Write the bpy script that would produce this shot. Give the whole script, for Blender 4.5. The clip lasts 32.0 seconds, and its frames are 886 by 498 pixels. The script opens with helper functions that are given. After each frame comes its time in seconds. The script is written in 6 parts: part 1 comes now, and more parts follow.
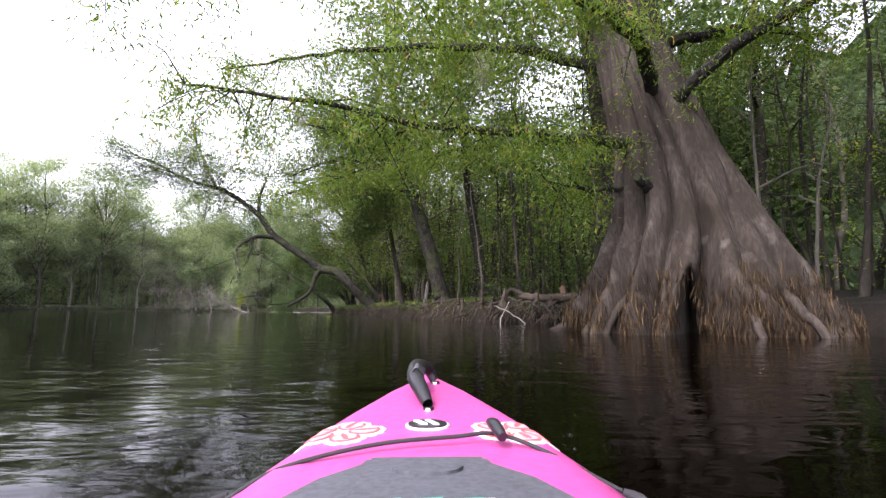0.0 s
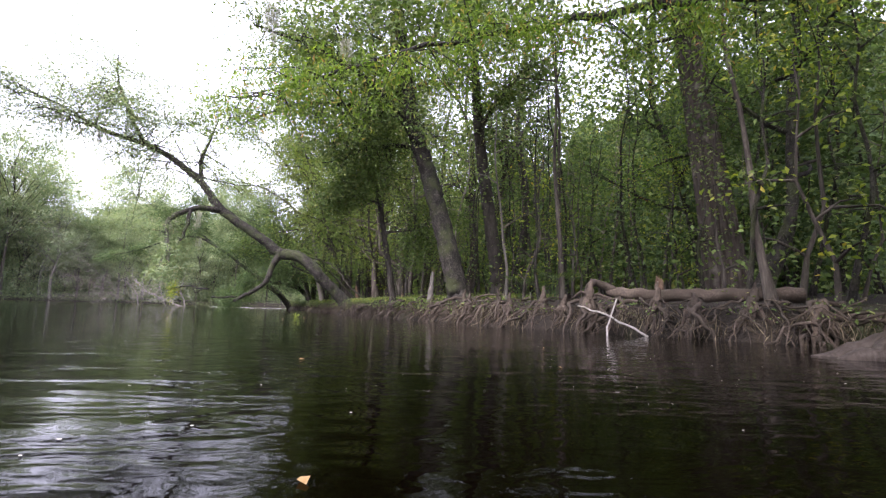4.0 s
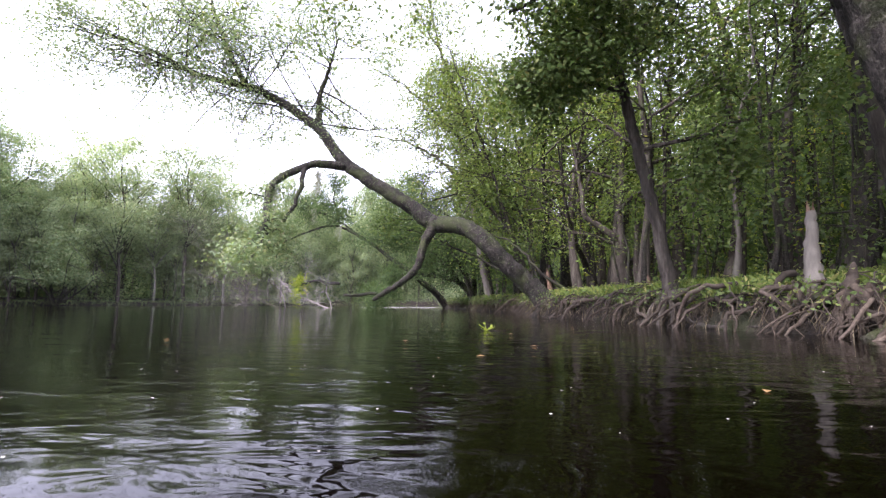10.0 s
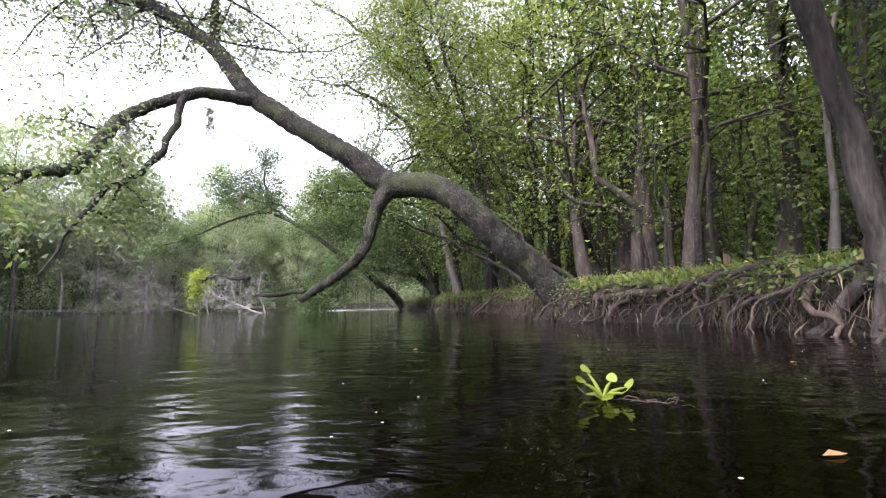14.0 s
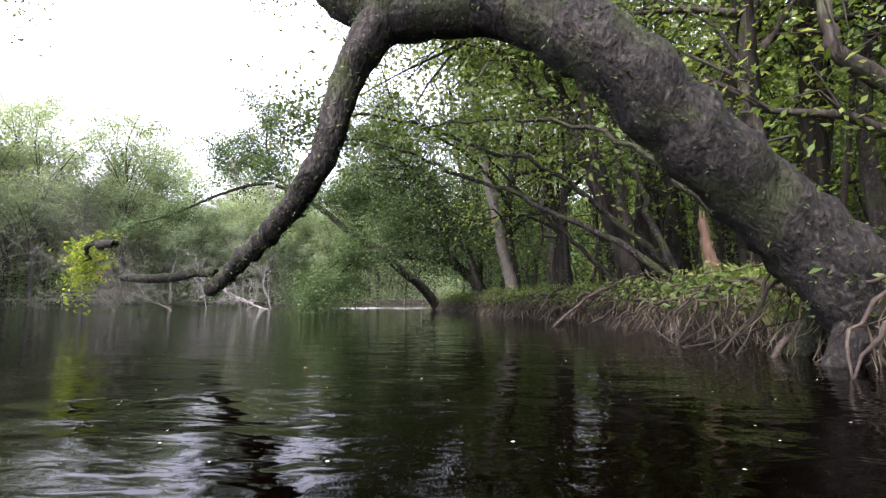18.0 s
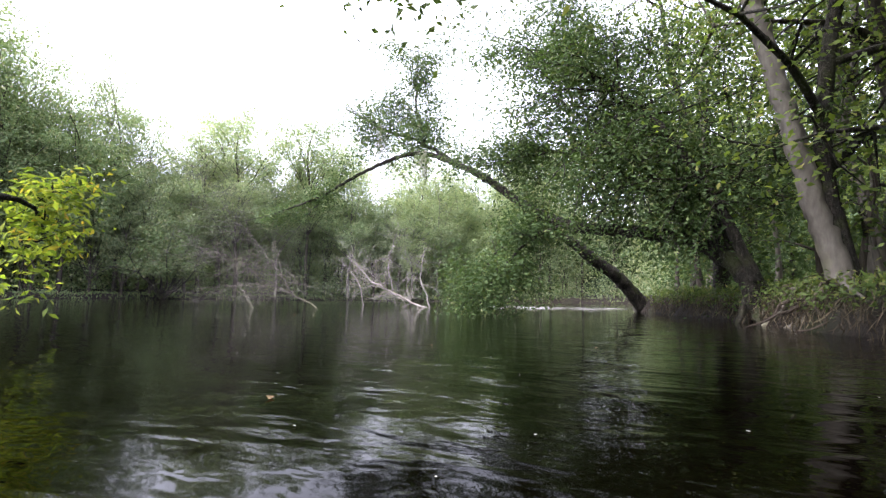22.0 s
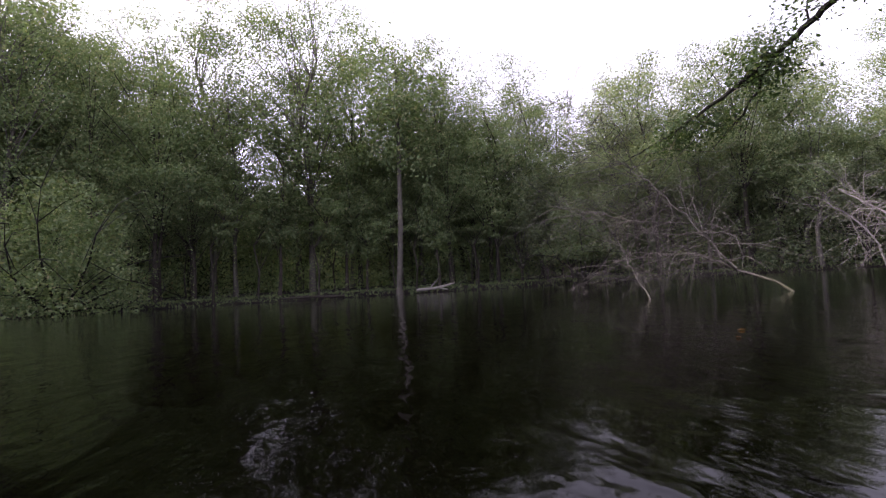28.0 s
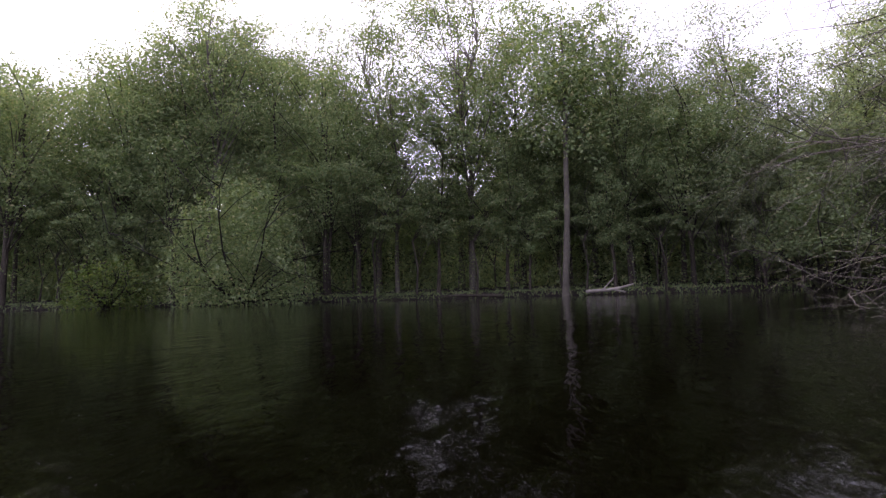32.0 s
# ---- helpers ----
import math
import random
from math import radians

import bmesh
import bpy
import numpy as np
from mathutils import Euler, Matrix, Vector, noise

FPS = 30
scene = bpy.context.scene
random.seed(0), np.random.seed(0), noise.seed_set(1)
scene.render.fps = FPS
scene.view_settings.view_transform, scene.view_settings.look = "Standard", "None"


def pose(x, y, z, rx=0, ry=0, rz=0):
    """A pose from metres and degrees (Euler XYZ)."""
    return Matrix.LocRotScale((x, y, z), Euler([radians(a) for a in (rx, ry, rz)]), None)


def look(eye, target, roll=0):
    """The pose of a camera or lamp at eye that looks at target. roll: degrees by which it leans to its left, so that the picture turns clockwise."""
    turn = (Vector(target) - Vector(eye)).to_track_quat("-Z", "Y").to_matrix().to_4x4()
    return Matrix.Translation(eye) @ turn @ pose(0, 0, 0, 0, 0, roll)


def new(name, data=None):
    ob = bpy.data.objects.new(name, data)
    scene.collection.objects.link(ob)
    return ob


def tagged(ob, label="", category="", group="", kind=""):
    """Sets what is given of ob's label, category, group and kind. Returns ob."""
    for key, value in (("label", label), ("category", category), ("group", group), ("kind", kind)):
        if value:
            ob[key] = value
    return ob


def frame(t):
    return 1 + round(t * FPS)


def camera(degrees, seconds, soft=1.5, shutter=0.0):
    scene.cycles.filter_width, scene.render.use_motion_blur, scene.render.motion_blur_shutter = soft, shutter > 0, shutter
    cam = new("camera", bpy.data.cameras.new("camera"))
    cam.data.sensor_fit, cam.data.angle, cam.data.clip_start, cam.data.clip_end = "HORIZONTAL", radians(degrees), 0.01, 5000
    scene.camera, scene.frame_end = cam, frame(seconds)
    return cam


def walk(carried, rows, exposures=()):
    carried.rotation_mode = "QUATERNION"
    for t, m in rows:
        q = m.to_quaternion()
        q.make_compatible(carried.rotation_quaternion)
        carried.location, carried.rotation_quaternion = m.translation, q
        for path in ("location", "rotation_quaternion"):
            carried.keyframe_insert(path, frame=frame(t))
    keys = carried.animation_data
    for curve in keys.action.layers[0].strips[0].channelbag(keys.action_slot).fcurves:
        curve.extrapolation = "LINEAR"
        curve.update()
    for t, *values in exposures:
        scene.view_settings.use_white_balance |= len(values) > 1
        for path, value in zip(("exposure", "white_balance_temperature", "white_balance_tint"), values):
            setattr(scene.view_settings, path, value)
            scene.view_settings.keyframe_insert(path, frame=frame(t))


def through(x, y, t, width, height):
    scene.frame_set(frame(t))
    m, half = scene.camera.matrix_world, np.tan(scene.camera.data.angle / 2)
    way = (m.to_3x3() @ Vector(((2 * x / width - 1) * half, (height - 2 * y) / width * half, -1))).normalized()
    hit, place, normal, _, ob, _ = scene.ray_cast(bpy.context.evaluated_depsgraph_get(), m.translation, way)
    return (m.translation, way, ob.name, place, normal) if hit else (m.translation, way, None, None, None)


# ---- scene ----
cam = camera(85.0, 32.0, soft=1.35)
PATH = [
    (0, (0.129, 0.477, 0.428), (0.134, 4.445, 0.930), 0.49),
    (0.5, (-0.260, 1.275, 0.427), (-0.237, 5.244, 0.920), 1.04),
    (1, (-0.597, 2.061, 0.429), (-0.504, 6.028, 0.930), 1.31),
    (1.5, (-0.952, 2.854, 0.431), (-0.789, 6.820, 0.929), 1.67),
    (2, (-1.281, 3.677, 0.423), (-1.083, 7.640, 0.929), 2.65),
    (2.5, (-1.545, 4.535, 0.424), (-1.284, 8.494, 0.932), 2.63),
    (3, (-1.785, 5.390, 0.414), (-1.436, 9.342, 0.923), 2.12),
    (3.5, (-2.021, 6.293, 0.411), (-1.617, 10.241, 0.914), 2.16),
    (5.5, (-2.950, 10.257, 0.425), (-2.652, 14.215, 0.920), -0.33),
    (6, (-3.239, 11.319, 0.430), (-3.031, 15.281, 0.941), 0.05),
    (6.5, (-3.489, 12.340, 0.430), (-3.423, 16.309, 0.926), 0.69),
    (7, (-3.760, 13.317, 0.434), (-3.855, 17.291, 0.881), 0.14),
    (7.5, (-4.050, 14.207, 0.441), (-4.295, 18.176, 0.876), -0.98),
    (8, (-4.235, 15.053, 0.454), (-4.676, 19.003, 0.901), -0.76),
    (8.5, (-4.386, 15.819, 0.453), (-5.011, 19.745, 0.899), -0.16),
    (9, (-4.541, 16.526, 0.437), (-5.295, 20.431, 0.868), -0.53),
    (9.5, (-4.702, 17.241, 0.443), (-5.517, 21.132, 0.884), -0.25),
    (10, (-4.921, 17.963, 0.437), (-5.685, 21.864, 0.881), 0.12),
    (10.5, (-5.155, 18.669, 0.446), (-5.842, 22.584, 0.894), -0.15),
    (11, (-5.363, 19.329, 0.452), (-6.001, 23.252, 0.899), -0.12),
    (11.5, (-5.533, 19.994, 0.434), (-6.095, 23.930, 0.876), -0.62),
    (12, (-5.663, 20.741, 0.440), (-6.137, 24.687, 0.892), -1.33),
    (12.5, (-5.802, 21.479, 0.426), (-6.232, 25.429, 0.883), -0.70),
    (13, (-5.944, 22.182, 0.415), (-6.367, 26.133, 0.873), -0.45),
    (13.5, (-6.078, 22.815, 0.396), (-6.502, 26.768, 0.839), -0.84),
    (14, (-6.189, 23.532, 0.422), (-6.570, 27.489, 0.864), -1.36),
    (14.5, (-6.329, 24.288, 0.426), (-6.636, 28.251, 0.877), -0.89),
    (16.5, (-6.568, 27.507, 0.414), (-7.034, 31.454, 0.863), 0.04),
    (17, (-6.706, 28.413, 0.411), (-7.199, 32.357, 0.861), 0.83),
    (17.5, (-6.951, 29.356, 0.409), (-7.492, 33.295, 0.846), 0.26),
    (18, (-7.165, 30.287, 0.442), (-7.869, 34.201, 0.874), 0.07),
    (18.5, (-7.344, 31.116, 0.425), (-8.209, 34.997, 0.862), -0.30),
    (19, (-7.541, 31.937, 0.408), (-8.543, 35.786, 0.838), -0.32),
    (19.5, (-7.973, 32.851, 0.421), (-9.124, 36.657, 0.856), -0.02),
    (20, (-8.271, 33.637, 0.418), (-9.590, 37.389, 0.846), 0.39),
    (20.5, (-8.589, 34.230, 0.432), (-10.016, 37.944, 0.847), -0.39),
    (21, (-8.952, 34.830, 0.436), (-10.560, 38.469, 0.849), -0.15),
    (21.5, (-9.269, 35.412, 0.432), (-11.070, 38.959, 0.850), 0.52),
    (22, (-9.513, 35.903, 0.428), (-11.498, 39.352, 0.837), 0.68),
    (22.5, (-9.789, 36.375, 0.429), (-11.971, 39.703, 0.833), 0.93),
    (23, (-10.025, 36.901, 0.423), (-12.358, 40.125, 0.824), 1.02),
    (23.5, (-10.380, 37.453, 0.421), (-12.857, 40.566, 0.836), 1.38),
    (24, (-10.803, 37.870, 0.446), (-13.532, 40.761, 0.883), 1.85),
    (24.5, (-11.333, 38.311, 0.436), (-14.302, 40.959, 0.847), -0.29),
    (25, (-11.928, 38.795, 0.437), (-15.080, 41.228, 0.821), -1.83),
    (25.5, (-12.481, 39.253, 0.436), (-15.840, 41.393, 0.804), -2.27),
    (26, (-13.073, 39.729, 0.434), (-16.628, 41.524, 0.811), -1.83),
    (26.5, (-13.729, 40.394, 0.430), (-17.397, 41.947, 0.798), -1.80),
    (28.5, (-16.597, 42.298, 0.426), (-20.527, 42.970, 0.747), -2.62),
    (29, (-17.331, 42.653, 0.429), (-21.257, 43.335, 0.776), 0.34),
    (29.5, (-18.143, 43.010, 0.426), (-22.077, 43.629, 0.803), 1.43),
    (30, (-18.918, 43.308, 0.428), (-22.874, 43.784, 0.783), -0.12),
    (30.5, (-19.536, 43.510, 0.427), (-23.509, 43.778, 0.803), -0.21),
    (31, (-20.062, 43.644, 0.427), (-24.045, 43.580, 0.786), -1.44),
    (31.5, (-20.541, 43.733, 0.427), (-24.502, 43.301, 0.775), -2.40),
    (32, (-21.007, 43.811, 0.428), (-24.938, 43.174, 0.804), -1.60),
]
EXPOSURES = [(0.0, 2.15, 6250, 26), (3.0, 2.5, 6150, 29), (7.0, 2.6, 6050, 28), (12.0, 2.75, 6000, 31), (17.0, 2.75, 6050, 31), (20.0, 2.75, 6150, 22), (24.0, 2.3, 6150, 26), (26.5, 1.5, 6200, 33), (29.0, 1.38, 6250, 39), (32.0, 1.48, 6250, 39)]
walk(cam, [(t, look(eye, target, roll)) for t, eye, target, roll in PATH], EXPOSURES)

# ---------------------------------------------------------------- world and light
world = bpy.data.worlds.new("world")
scene.world = world
world.use_nodes = True
wn = world.node_tree.nodes
wl = world.node_tree.links
sky = wn.new("ShaderNodeTexSky")
sky.sky_type, sky.sun_disc = "NISHITA", False
sky.sun_elevation, sky.sun_rotation = radians(50), radians(215)
sky.dust_density, sky.air_density, sky.ozone_density = 1.5, 1.0, 1.0
veil = wn.new("ShaderNodeHueSaturation")  # thin high cloud greys the blue
veil.inputs["Saturation"].default_value = 0.25
wn["Background"].inputs["Strength"].default_value = 0.19
wl.new(sky.outputs["Color"], veil.inputs["Color"])
wl.new(veil.outputs["Color"], wn["Background"].inputs["Color"])

sun_data = bpy.data.lights.new("sun", "SUN")
sun_data.energy, sun_data.angle, sun_data.color = 1.1, radians(12), (1.0, 0.95, 0.84)
sun = new("sun", sun_data)
sun.matrix_world = look((-41, -39, 86), (0, 20, 0))


# ---------------------------------------------------------------- materials
def node_mat(name):
    m = bpy.data.materials.new(name)
    m.use_nodes = True
    return m, m.node_tree.nodes, m.node_tree.links, m.node_tree.nodes["Principled BSDF"]


def ramp(nt, stops):
    r = nt.new("ShaderNodeValToRGB")
    e = r.color_ramp.elements
    while len(e) < len(stops):
        e.new(0.5)
    for k, (p, c) in zip(e, stops):
        k.position, k.color = p, (*c, 1)
    return r


def noisy(name, stops, scale=4.0, fine=30.0, rough=0.8, bump=0.4, depth=0.02, stretch=(1, 1, 1), spec=0.3, patch=None, vary=0.0):
    """Two scales of noise on a colour ramp, with relief; patch: a second colour in blotches (moss, lichen, stains)."""
    m, n, l, b = node_mat(name)
    co = n.new("ShaderNodeTexCoord")
    mp = n.new("ShaderNodeMapping")
    mp.inputs["Scale"].default_value = stretch
    l.new(co.outputs["Object"], mp.inputs["Vector"])
    big, small = n.new("ShaderNodeTexNoise"), n.new("ShaderNodeTexNoise")
    big.inputs["Scale"].default_value, big.inputs["Detail"].default_value = scale, 5
    small.inputs["Scale"].default_value, small.inputs["Detail"].default_value = fine, 6
    for t in (big, small):
        l.new(mp.outputs["Vector"], t.inputs["Vector"])
    mix = n.new("ShaderNodeMix")
    mix.inputs["Factor"].default_value = 0.5
    l.new(big.outputs["Fac"], mix.inputs["A"])
    l.new(small.outputs["Fac"], mix.inputs["B"])
    r = ramp(n, stops)
    l.new(mix.outputs["Result"], r.inputs["Fac"])
    out = r.outputs["Color"]
    for colour, size, low, high in patch or ():
        pn = n.new("ShaderNodeTexNoise")
        pn.inputs["Scale"].default_value, pn.inputs["Detail"].default_value = size, 7
        l.new(co.outputs["Object"], pn.inputs["Vector"])
        pr = ramp(n, [(low, (0, 0, 0)), (high, (1, 1, 1))])
        l.new(pn.outputs["Fac"], pr.inputs["Fac"])
        pm = n.new("ShaderNodeMix")
        pm.data_type = "RGBA"
        l.new(pr.outputs["Color"], pm.inputs["Factor"])
        l.new(out, pm.inputs["A"])
        pm.inputs["B"].default_value = (*colour, 1)
        out = pm.outputs["Result"]
    if vary:
        info = n.new("ShaderNodeObjectInfo")
        hs = n.new("ShaderNodeHueSaturation")
        mr = n.new("ShaderNodeMapRange")
        mr.inputs["To Min"].default_value, mr.inputs["To Max"].default_value = 1 - vary, 1 + vary
        l.new(info.outputs["Random"], mr.inputs["Value"])
        l.new(mr.outputs["Result"], hs.inputs["Value"])
        l.new(out, hs.inputs["Color"])
        out = hs.outputs["Color"]
    l.new(out, b.inputs["Base Color"])
    b.inputs["Roughness"].default_value = rough
    b.inputs["Specular IOR Level"].default_value = spec
    bp = n.new("ShaderNodeBump")
    bp.inputs["Strength"].default_value, bp.inputs["Distance"].default_value = bump, depth
    l.new(mix.outputs["Result"], bp.inputs["Height"])
    l.new(bp.outputs["Normal"], b.inputs["Normal"])
    return m


def leafy(name, stops, rough=0.5, through=0.35, vary=0.12, glow=(1.05, 1.1, 0.5)):
    """Leaves: a colour for each leaf, and light that comes through the blade."""
    m, n, l, b = node_mat(name)
    g = n.new("ShaderNodeNewGeometry")
    info = n.new("ShaderNodeObjectInfo")
    r = ramp(n, stops)
    l.new(g.outputs["Random Per Island"], r.inputs["Fac"])
    hs = n.new("ShaderNodeHueSaturation")
    mr = n.new("ShaderNodeMapRange")
    mr.inputs["To Min"].default_value, mr.inputs["To Max"].default_value = 1 - vary, 1 + vary
    l.new(info.outputs["Random"], mr.inputs["Value"])
    l.new(mr.outputs["Result"], hs.inputs["Value"])
    l.new(r.outputs["Color"], hs.inputs["Color"])
    l.new(hs.outputs["Color"], b.inputs["Base Color"])
    b.inputs["Roughness"].default_value = rough
    b.inputs["Specular IOR Level"].default_value = 0.16
    tr = n.new("ShaderNodeBsdfTranslucent")
    tint = n.new("ShaderNodeMix")
    tint.data_type, tint.blend_type = "RGBA", "MULTIPLY"
    tint.inputs["Factor"].default_value = 1.0
    tint.inputs["B"].default_value = (*[v * 1.6 for v in glow], 1)
    l.new(hs.outputs["Color"], tint.inputs["A"])
    l.new(tint.outputs["Result"], tr.inputs["Color"])
    ms = n.new("ShaderNodeMixShader")
    ms.inputs["Fac"].default_value = through
    l.new(b.outputs["BSDF"], ms.inputs[1])
    l.new(tr.outputs["BSDF"], ms.inputs[2])
    l.new(ms.outputs["Shader"], n["Material Output"].inputs["Surface"])
    return m


def plain(name, colour, rough=0.5, metal=0.0, spec=0.5, bump=0.0, scale=60.0, dirt=0.12):
    """Moulded or painted matter with faint grime and grain."""
    m, n, l, b = node_mat(name)
    co = n.new("ShaderNodeTexCoord")
    t = n.new("ShaderNodeTexNoise")
    t.inputs["Scale"].default_value, t.inputs["Detail"].default_value = scale, 6
    l.new(co.outputs["Object"], t.inputs["Vector"])
    r = ramp(n, [(0.3, tuple(v * (1 - dirt) for v in colour)), (0.7, tuple(min(1, v * (1 + dirt)) for v in colour))])
    l.new(t.outputs["Fac"], r.inputs["Fac"])
    l.new(r.outputs["Color"], b.inputs["Base Color"])
    b.inputs["Roughness"].default_value, b.inputs["Metallic"].default_value = rough, metal
    b.inputs["Specular IOR Level"].default_value = spec
    if bump:
        bp = n.new("ShaderNodeBump")
        bp.inputs["Strength"].default_value, bp.inputs["Distance"].default_value = bump, 0.003
        l.new(t.outputs["Fac"], bp.inputs["Height"])
        l.new(bp.outputs["Normal"], b.inputs["Normal"])
    return m


BARK = noisy("bark_grey_brown", [(0.32, (0.0090, 0.0071, 0.0053)), (0.5, (0.0375, 0.0315, 0.0248)), (0.68, (0.0900, 0.0788, 0.0638))], 5.0, 26, 0.92, 1.0, 0.04, (1, 1, 0.16), patch=(((0.0700, 0.0840, 0.0350), 1.3, 0.6, 0.78),), vary=0.25)
BARK_DARK = noisy("bark_dark_mossy", [(0.34, (0.0035, 0.0029, 0.0023)), (0.5, (0.0155, 0.0132, 0.0105)), (0.68, (0.054, 0.048, 0.039))], 7.0, 30, 0.95, 1.0, 0.1, (1, 1, 0.5), patch=(((0.03, 0.036, 0.013), 1.8, 0.5, 0.64), ((0.085, 0.081, 0.064), 20.0, 0.58, 0.76)), vary=0.15)
BARK_PALE = noisy("bark_pale", [(0.3, (0.06, 0.054, 0.045)), (0.55, (0.115, 0.105, 0.088)), (0.8, (0.19, 0.178, 0.155))], 1.2, 18, 0.85, 0.5, 0.015, (1, 1, 0.3), patch=(((0.16, 0.16, 0.09), 1.1, 0.55, 0.72),), vary=0.15)
CYPRESS = noisy("bark_cypress", [(0.3, (0.01, 0.0075, 0.0056)), (0.48, (0.034, 0.0265, 0.0205)), (0.7, (0.078, 0.064, 0.053))], 2.0, 14, 0.92, 0.9, 0.045, (1.3, 1.3, 0.3), patch=(((0.02, 0.0145, 0.0095), 0.8, 0.5, 0.68), ((0.11, 0.098, 0.083), 2.0, 0.6, 0.78)))
ROOT = noisy("root_wood", [(0.3, (0.013, 0.0095, 0.007)), (0.52, (0.047, 0.036, 0.0265)), (0.76, (0.125, 0.1, 0.077))], 3, 25, 0.9, 0.7, 0.02, (1, 1, 1), patch=(((0.0210, 0.0154, 0.0098), 1.2, 0.46, 0.62),), vary=0.3)
DEADWOOD = noisy("weathered_deadwood", [(0.3, (0.1400, 0.1260, 0.1120)), (0.55, (0.2800, 0.2590, 0.2310)), (0.8, (0.4200, 0.3990, 0.3640))], 3, 25, 0.9, 0.5, 0.01, (1, 1, 0.5), vary=0.15)
SPLINTER = noisy("splintered_heartwood", [(0.3, (0.0480, 0.0264, 0.0158)), (0.55, (0.1080, 0.0693, 0.0455)), (0.78, (0.1650, 0.1320, 0.0945))], 3, 20, 0.85, 0.9, 0.03, (2, 2, 0.18))
# Soil and moss, darkened to stand for shade under the bank's missing undercut.
SOIL = noisy("bank_soil_and_litter_shaded", [(0.3, (0.0035, 0.0026, 0.0018)), (0.5, (0.011, 0.008, 0.0052)), (0.7, (0.03, 0.023, 0.0145))], 1.8, 26, 0.95, 1.0, 0.09, patch=(((0.022, 0.028, 0.009), 0.5, 0.54, 0.7),))
# Dark greens that stand for the shade inside the woods.
WOODS_SHADE = noisy("shaded_woods", [(0.3, (0.0136, 0.0221, 0.0102)), (0.5, (0.0340, 0.0578, 0.0221)), (0.72, (0.0765, 0.1190, 0.0425))], 0.5, 3.0, 0.9, 1.0, 0.5, (1, 1, 0.6))
FOL_BANK = leafy("leaves_mid_green", [(0.0, (0.0473, 0.0760, 0.0213)), (0.5, (0.0774, 0.1200, 0.0328)), (0.88, (0.1118, 0.1520, 0.0451)), (1.0, (0.1634, 0.1600, 0.0574))], through=0.32)
FOL_SPRING = leafy("leaves_light_green", [(0.0, (0.085, 0.125, 0.03)), (0.5, (0.125, 0.18, 0.042)), (0.88, (0.17, 0.225, 0.055)), (1.0, (0.23, 0.22, 0.07))], through=0.42)
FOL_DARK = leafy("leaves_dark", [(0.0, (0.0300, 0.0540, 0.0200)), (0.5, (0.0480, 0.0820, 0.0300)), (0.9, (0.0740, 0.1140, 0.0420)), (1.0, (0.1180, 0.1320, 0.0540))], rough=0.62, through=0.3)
FOL_LIME = leafy("leaves_yellow_green", [(0.0, (0.095, 0.142, 0.024)), (0.5, (0.179, 0.237, 0.036)), (0.9, (0.284, 0.314, 0.054)), (1.0, (0.420, 0.285, 0.060))], through=0.5)
FOL_CYP = leafy("leaves_cypress_needles", [(0.0, (0.062, 0.112, 0.021)), (0.5, (0.11, 0.18, 0.028)), (0.9, (0.17, 0.235, 0.036)), (0.97, (0.24, 0.2, 0.05)), (1.0, (0.29, 0.15, 0.06))], through=0.45)
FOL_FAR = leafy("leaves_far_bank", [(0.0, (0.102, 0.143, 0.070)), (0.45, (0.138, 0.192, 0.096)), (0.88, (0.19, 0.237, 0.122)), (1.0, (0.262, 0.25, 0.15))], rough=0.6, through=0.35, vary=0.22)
# Far-bank leaves in paler colours that carry the bright haze over the bend.
FOL_HAZED = leafy("leaves_haze_paled", [(0.0, (0.13, 0.175, 0.10)), (0.45, (0.175, 0.225, 0.13)), (0.88, (0.235, 0.275, 0.165)), (1.0, (0.30, 0.29, 0.19))], rough=0.6, through=0.4, vary=0.2)
MOSS = leafy("hanging_moss", [(0.0, (0.16, 0.17, 0.12)), (0.6, (0.26, 0.27, 0.2)), (1.0, (0.36, 0.36, 0.28))], rough=0.9, through=0.3, glow=(1, 1, 0.85))
GRASS = leafy("bank_grass", [(0.0, (0.07, 0.11, 0.03)), (0.5, (0.13, 0.18, 0.045)), (0.85, (0.18, 0.21, 0.06)), (1.0, (0.3, 0.27, 0.12))], through=0.35)
FIBRE = leafy("hair_root_fibre", [(0.0, (0.014, 0.0095, 0.006)), (0.6, (0.048, 0.031, 0.018)), (1.0, (0.12, 0.084, 0.042))], rough=0.9, through=0.1, glow=(1, .9, .6))
DEAD_GRASS = leafy("dead_grass_and_root_hair", [(0.0, (0.022, 0.017, 0.011)), (0.6, (0.06, 0.049, 0.032)), (1.0, (0.15, 0.13, 0.085))], rough=0.9, through=0.1, glow=(1, .9, .6))
LITTER = leafy("dead_leaves", [(0.0, (0.12, 0.07, 0.03)), (0.6, (0.25, 0.16, 0.07)), (1.0, (0.45, 0.34, 0.12))], through=0.2, glow=(1, .9, .6))


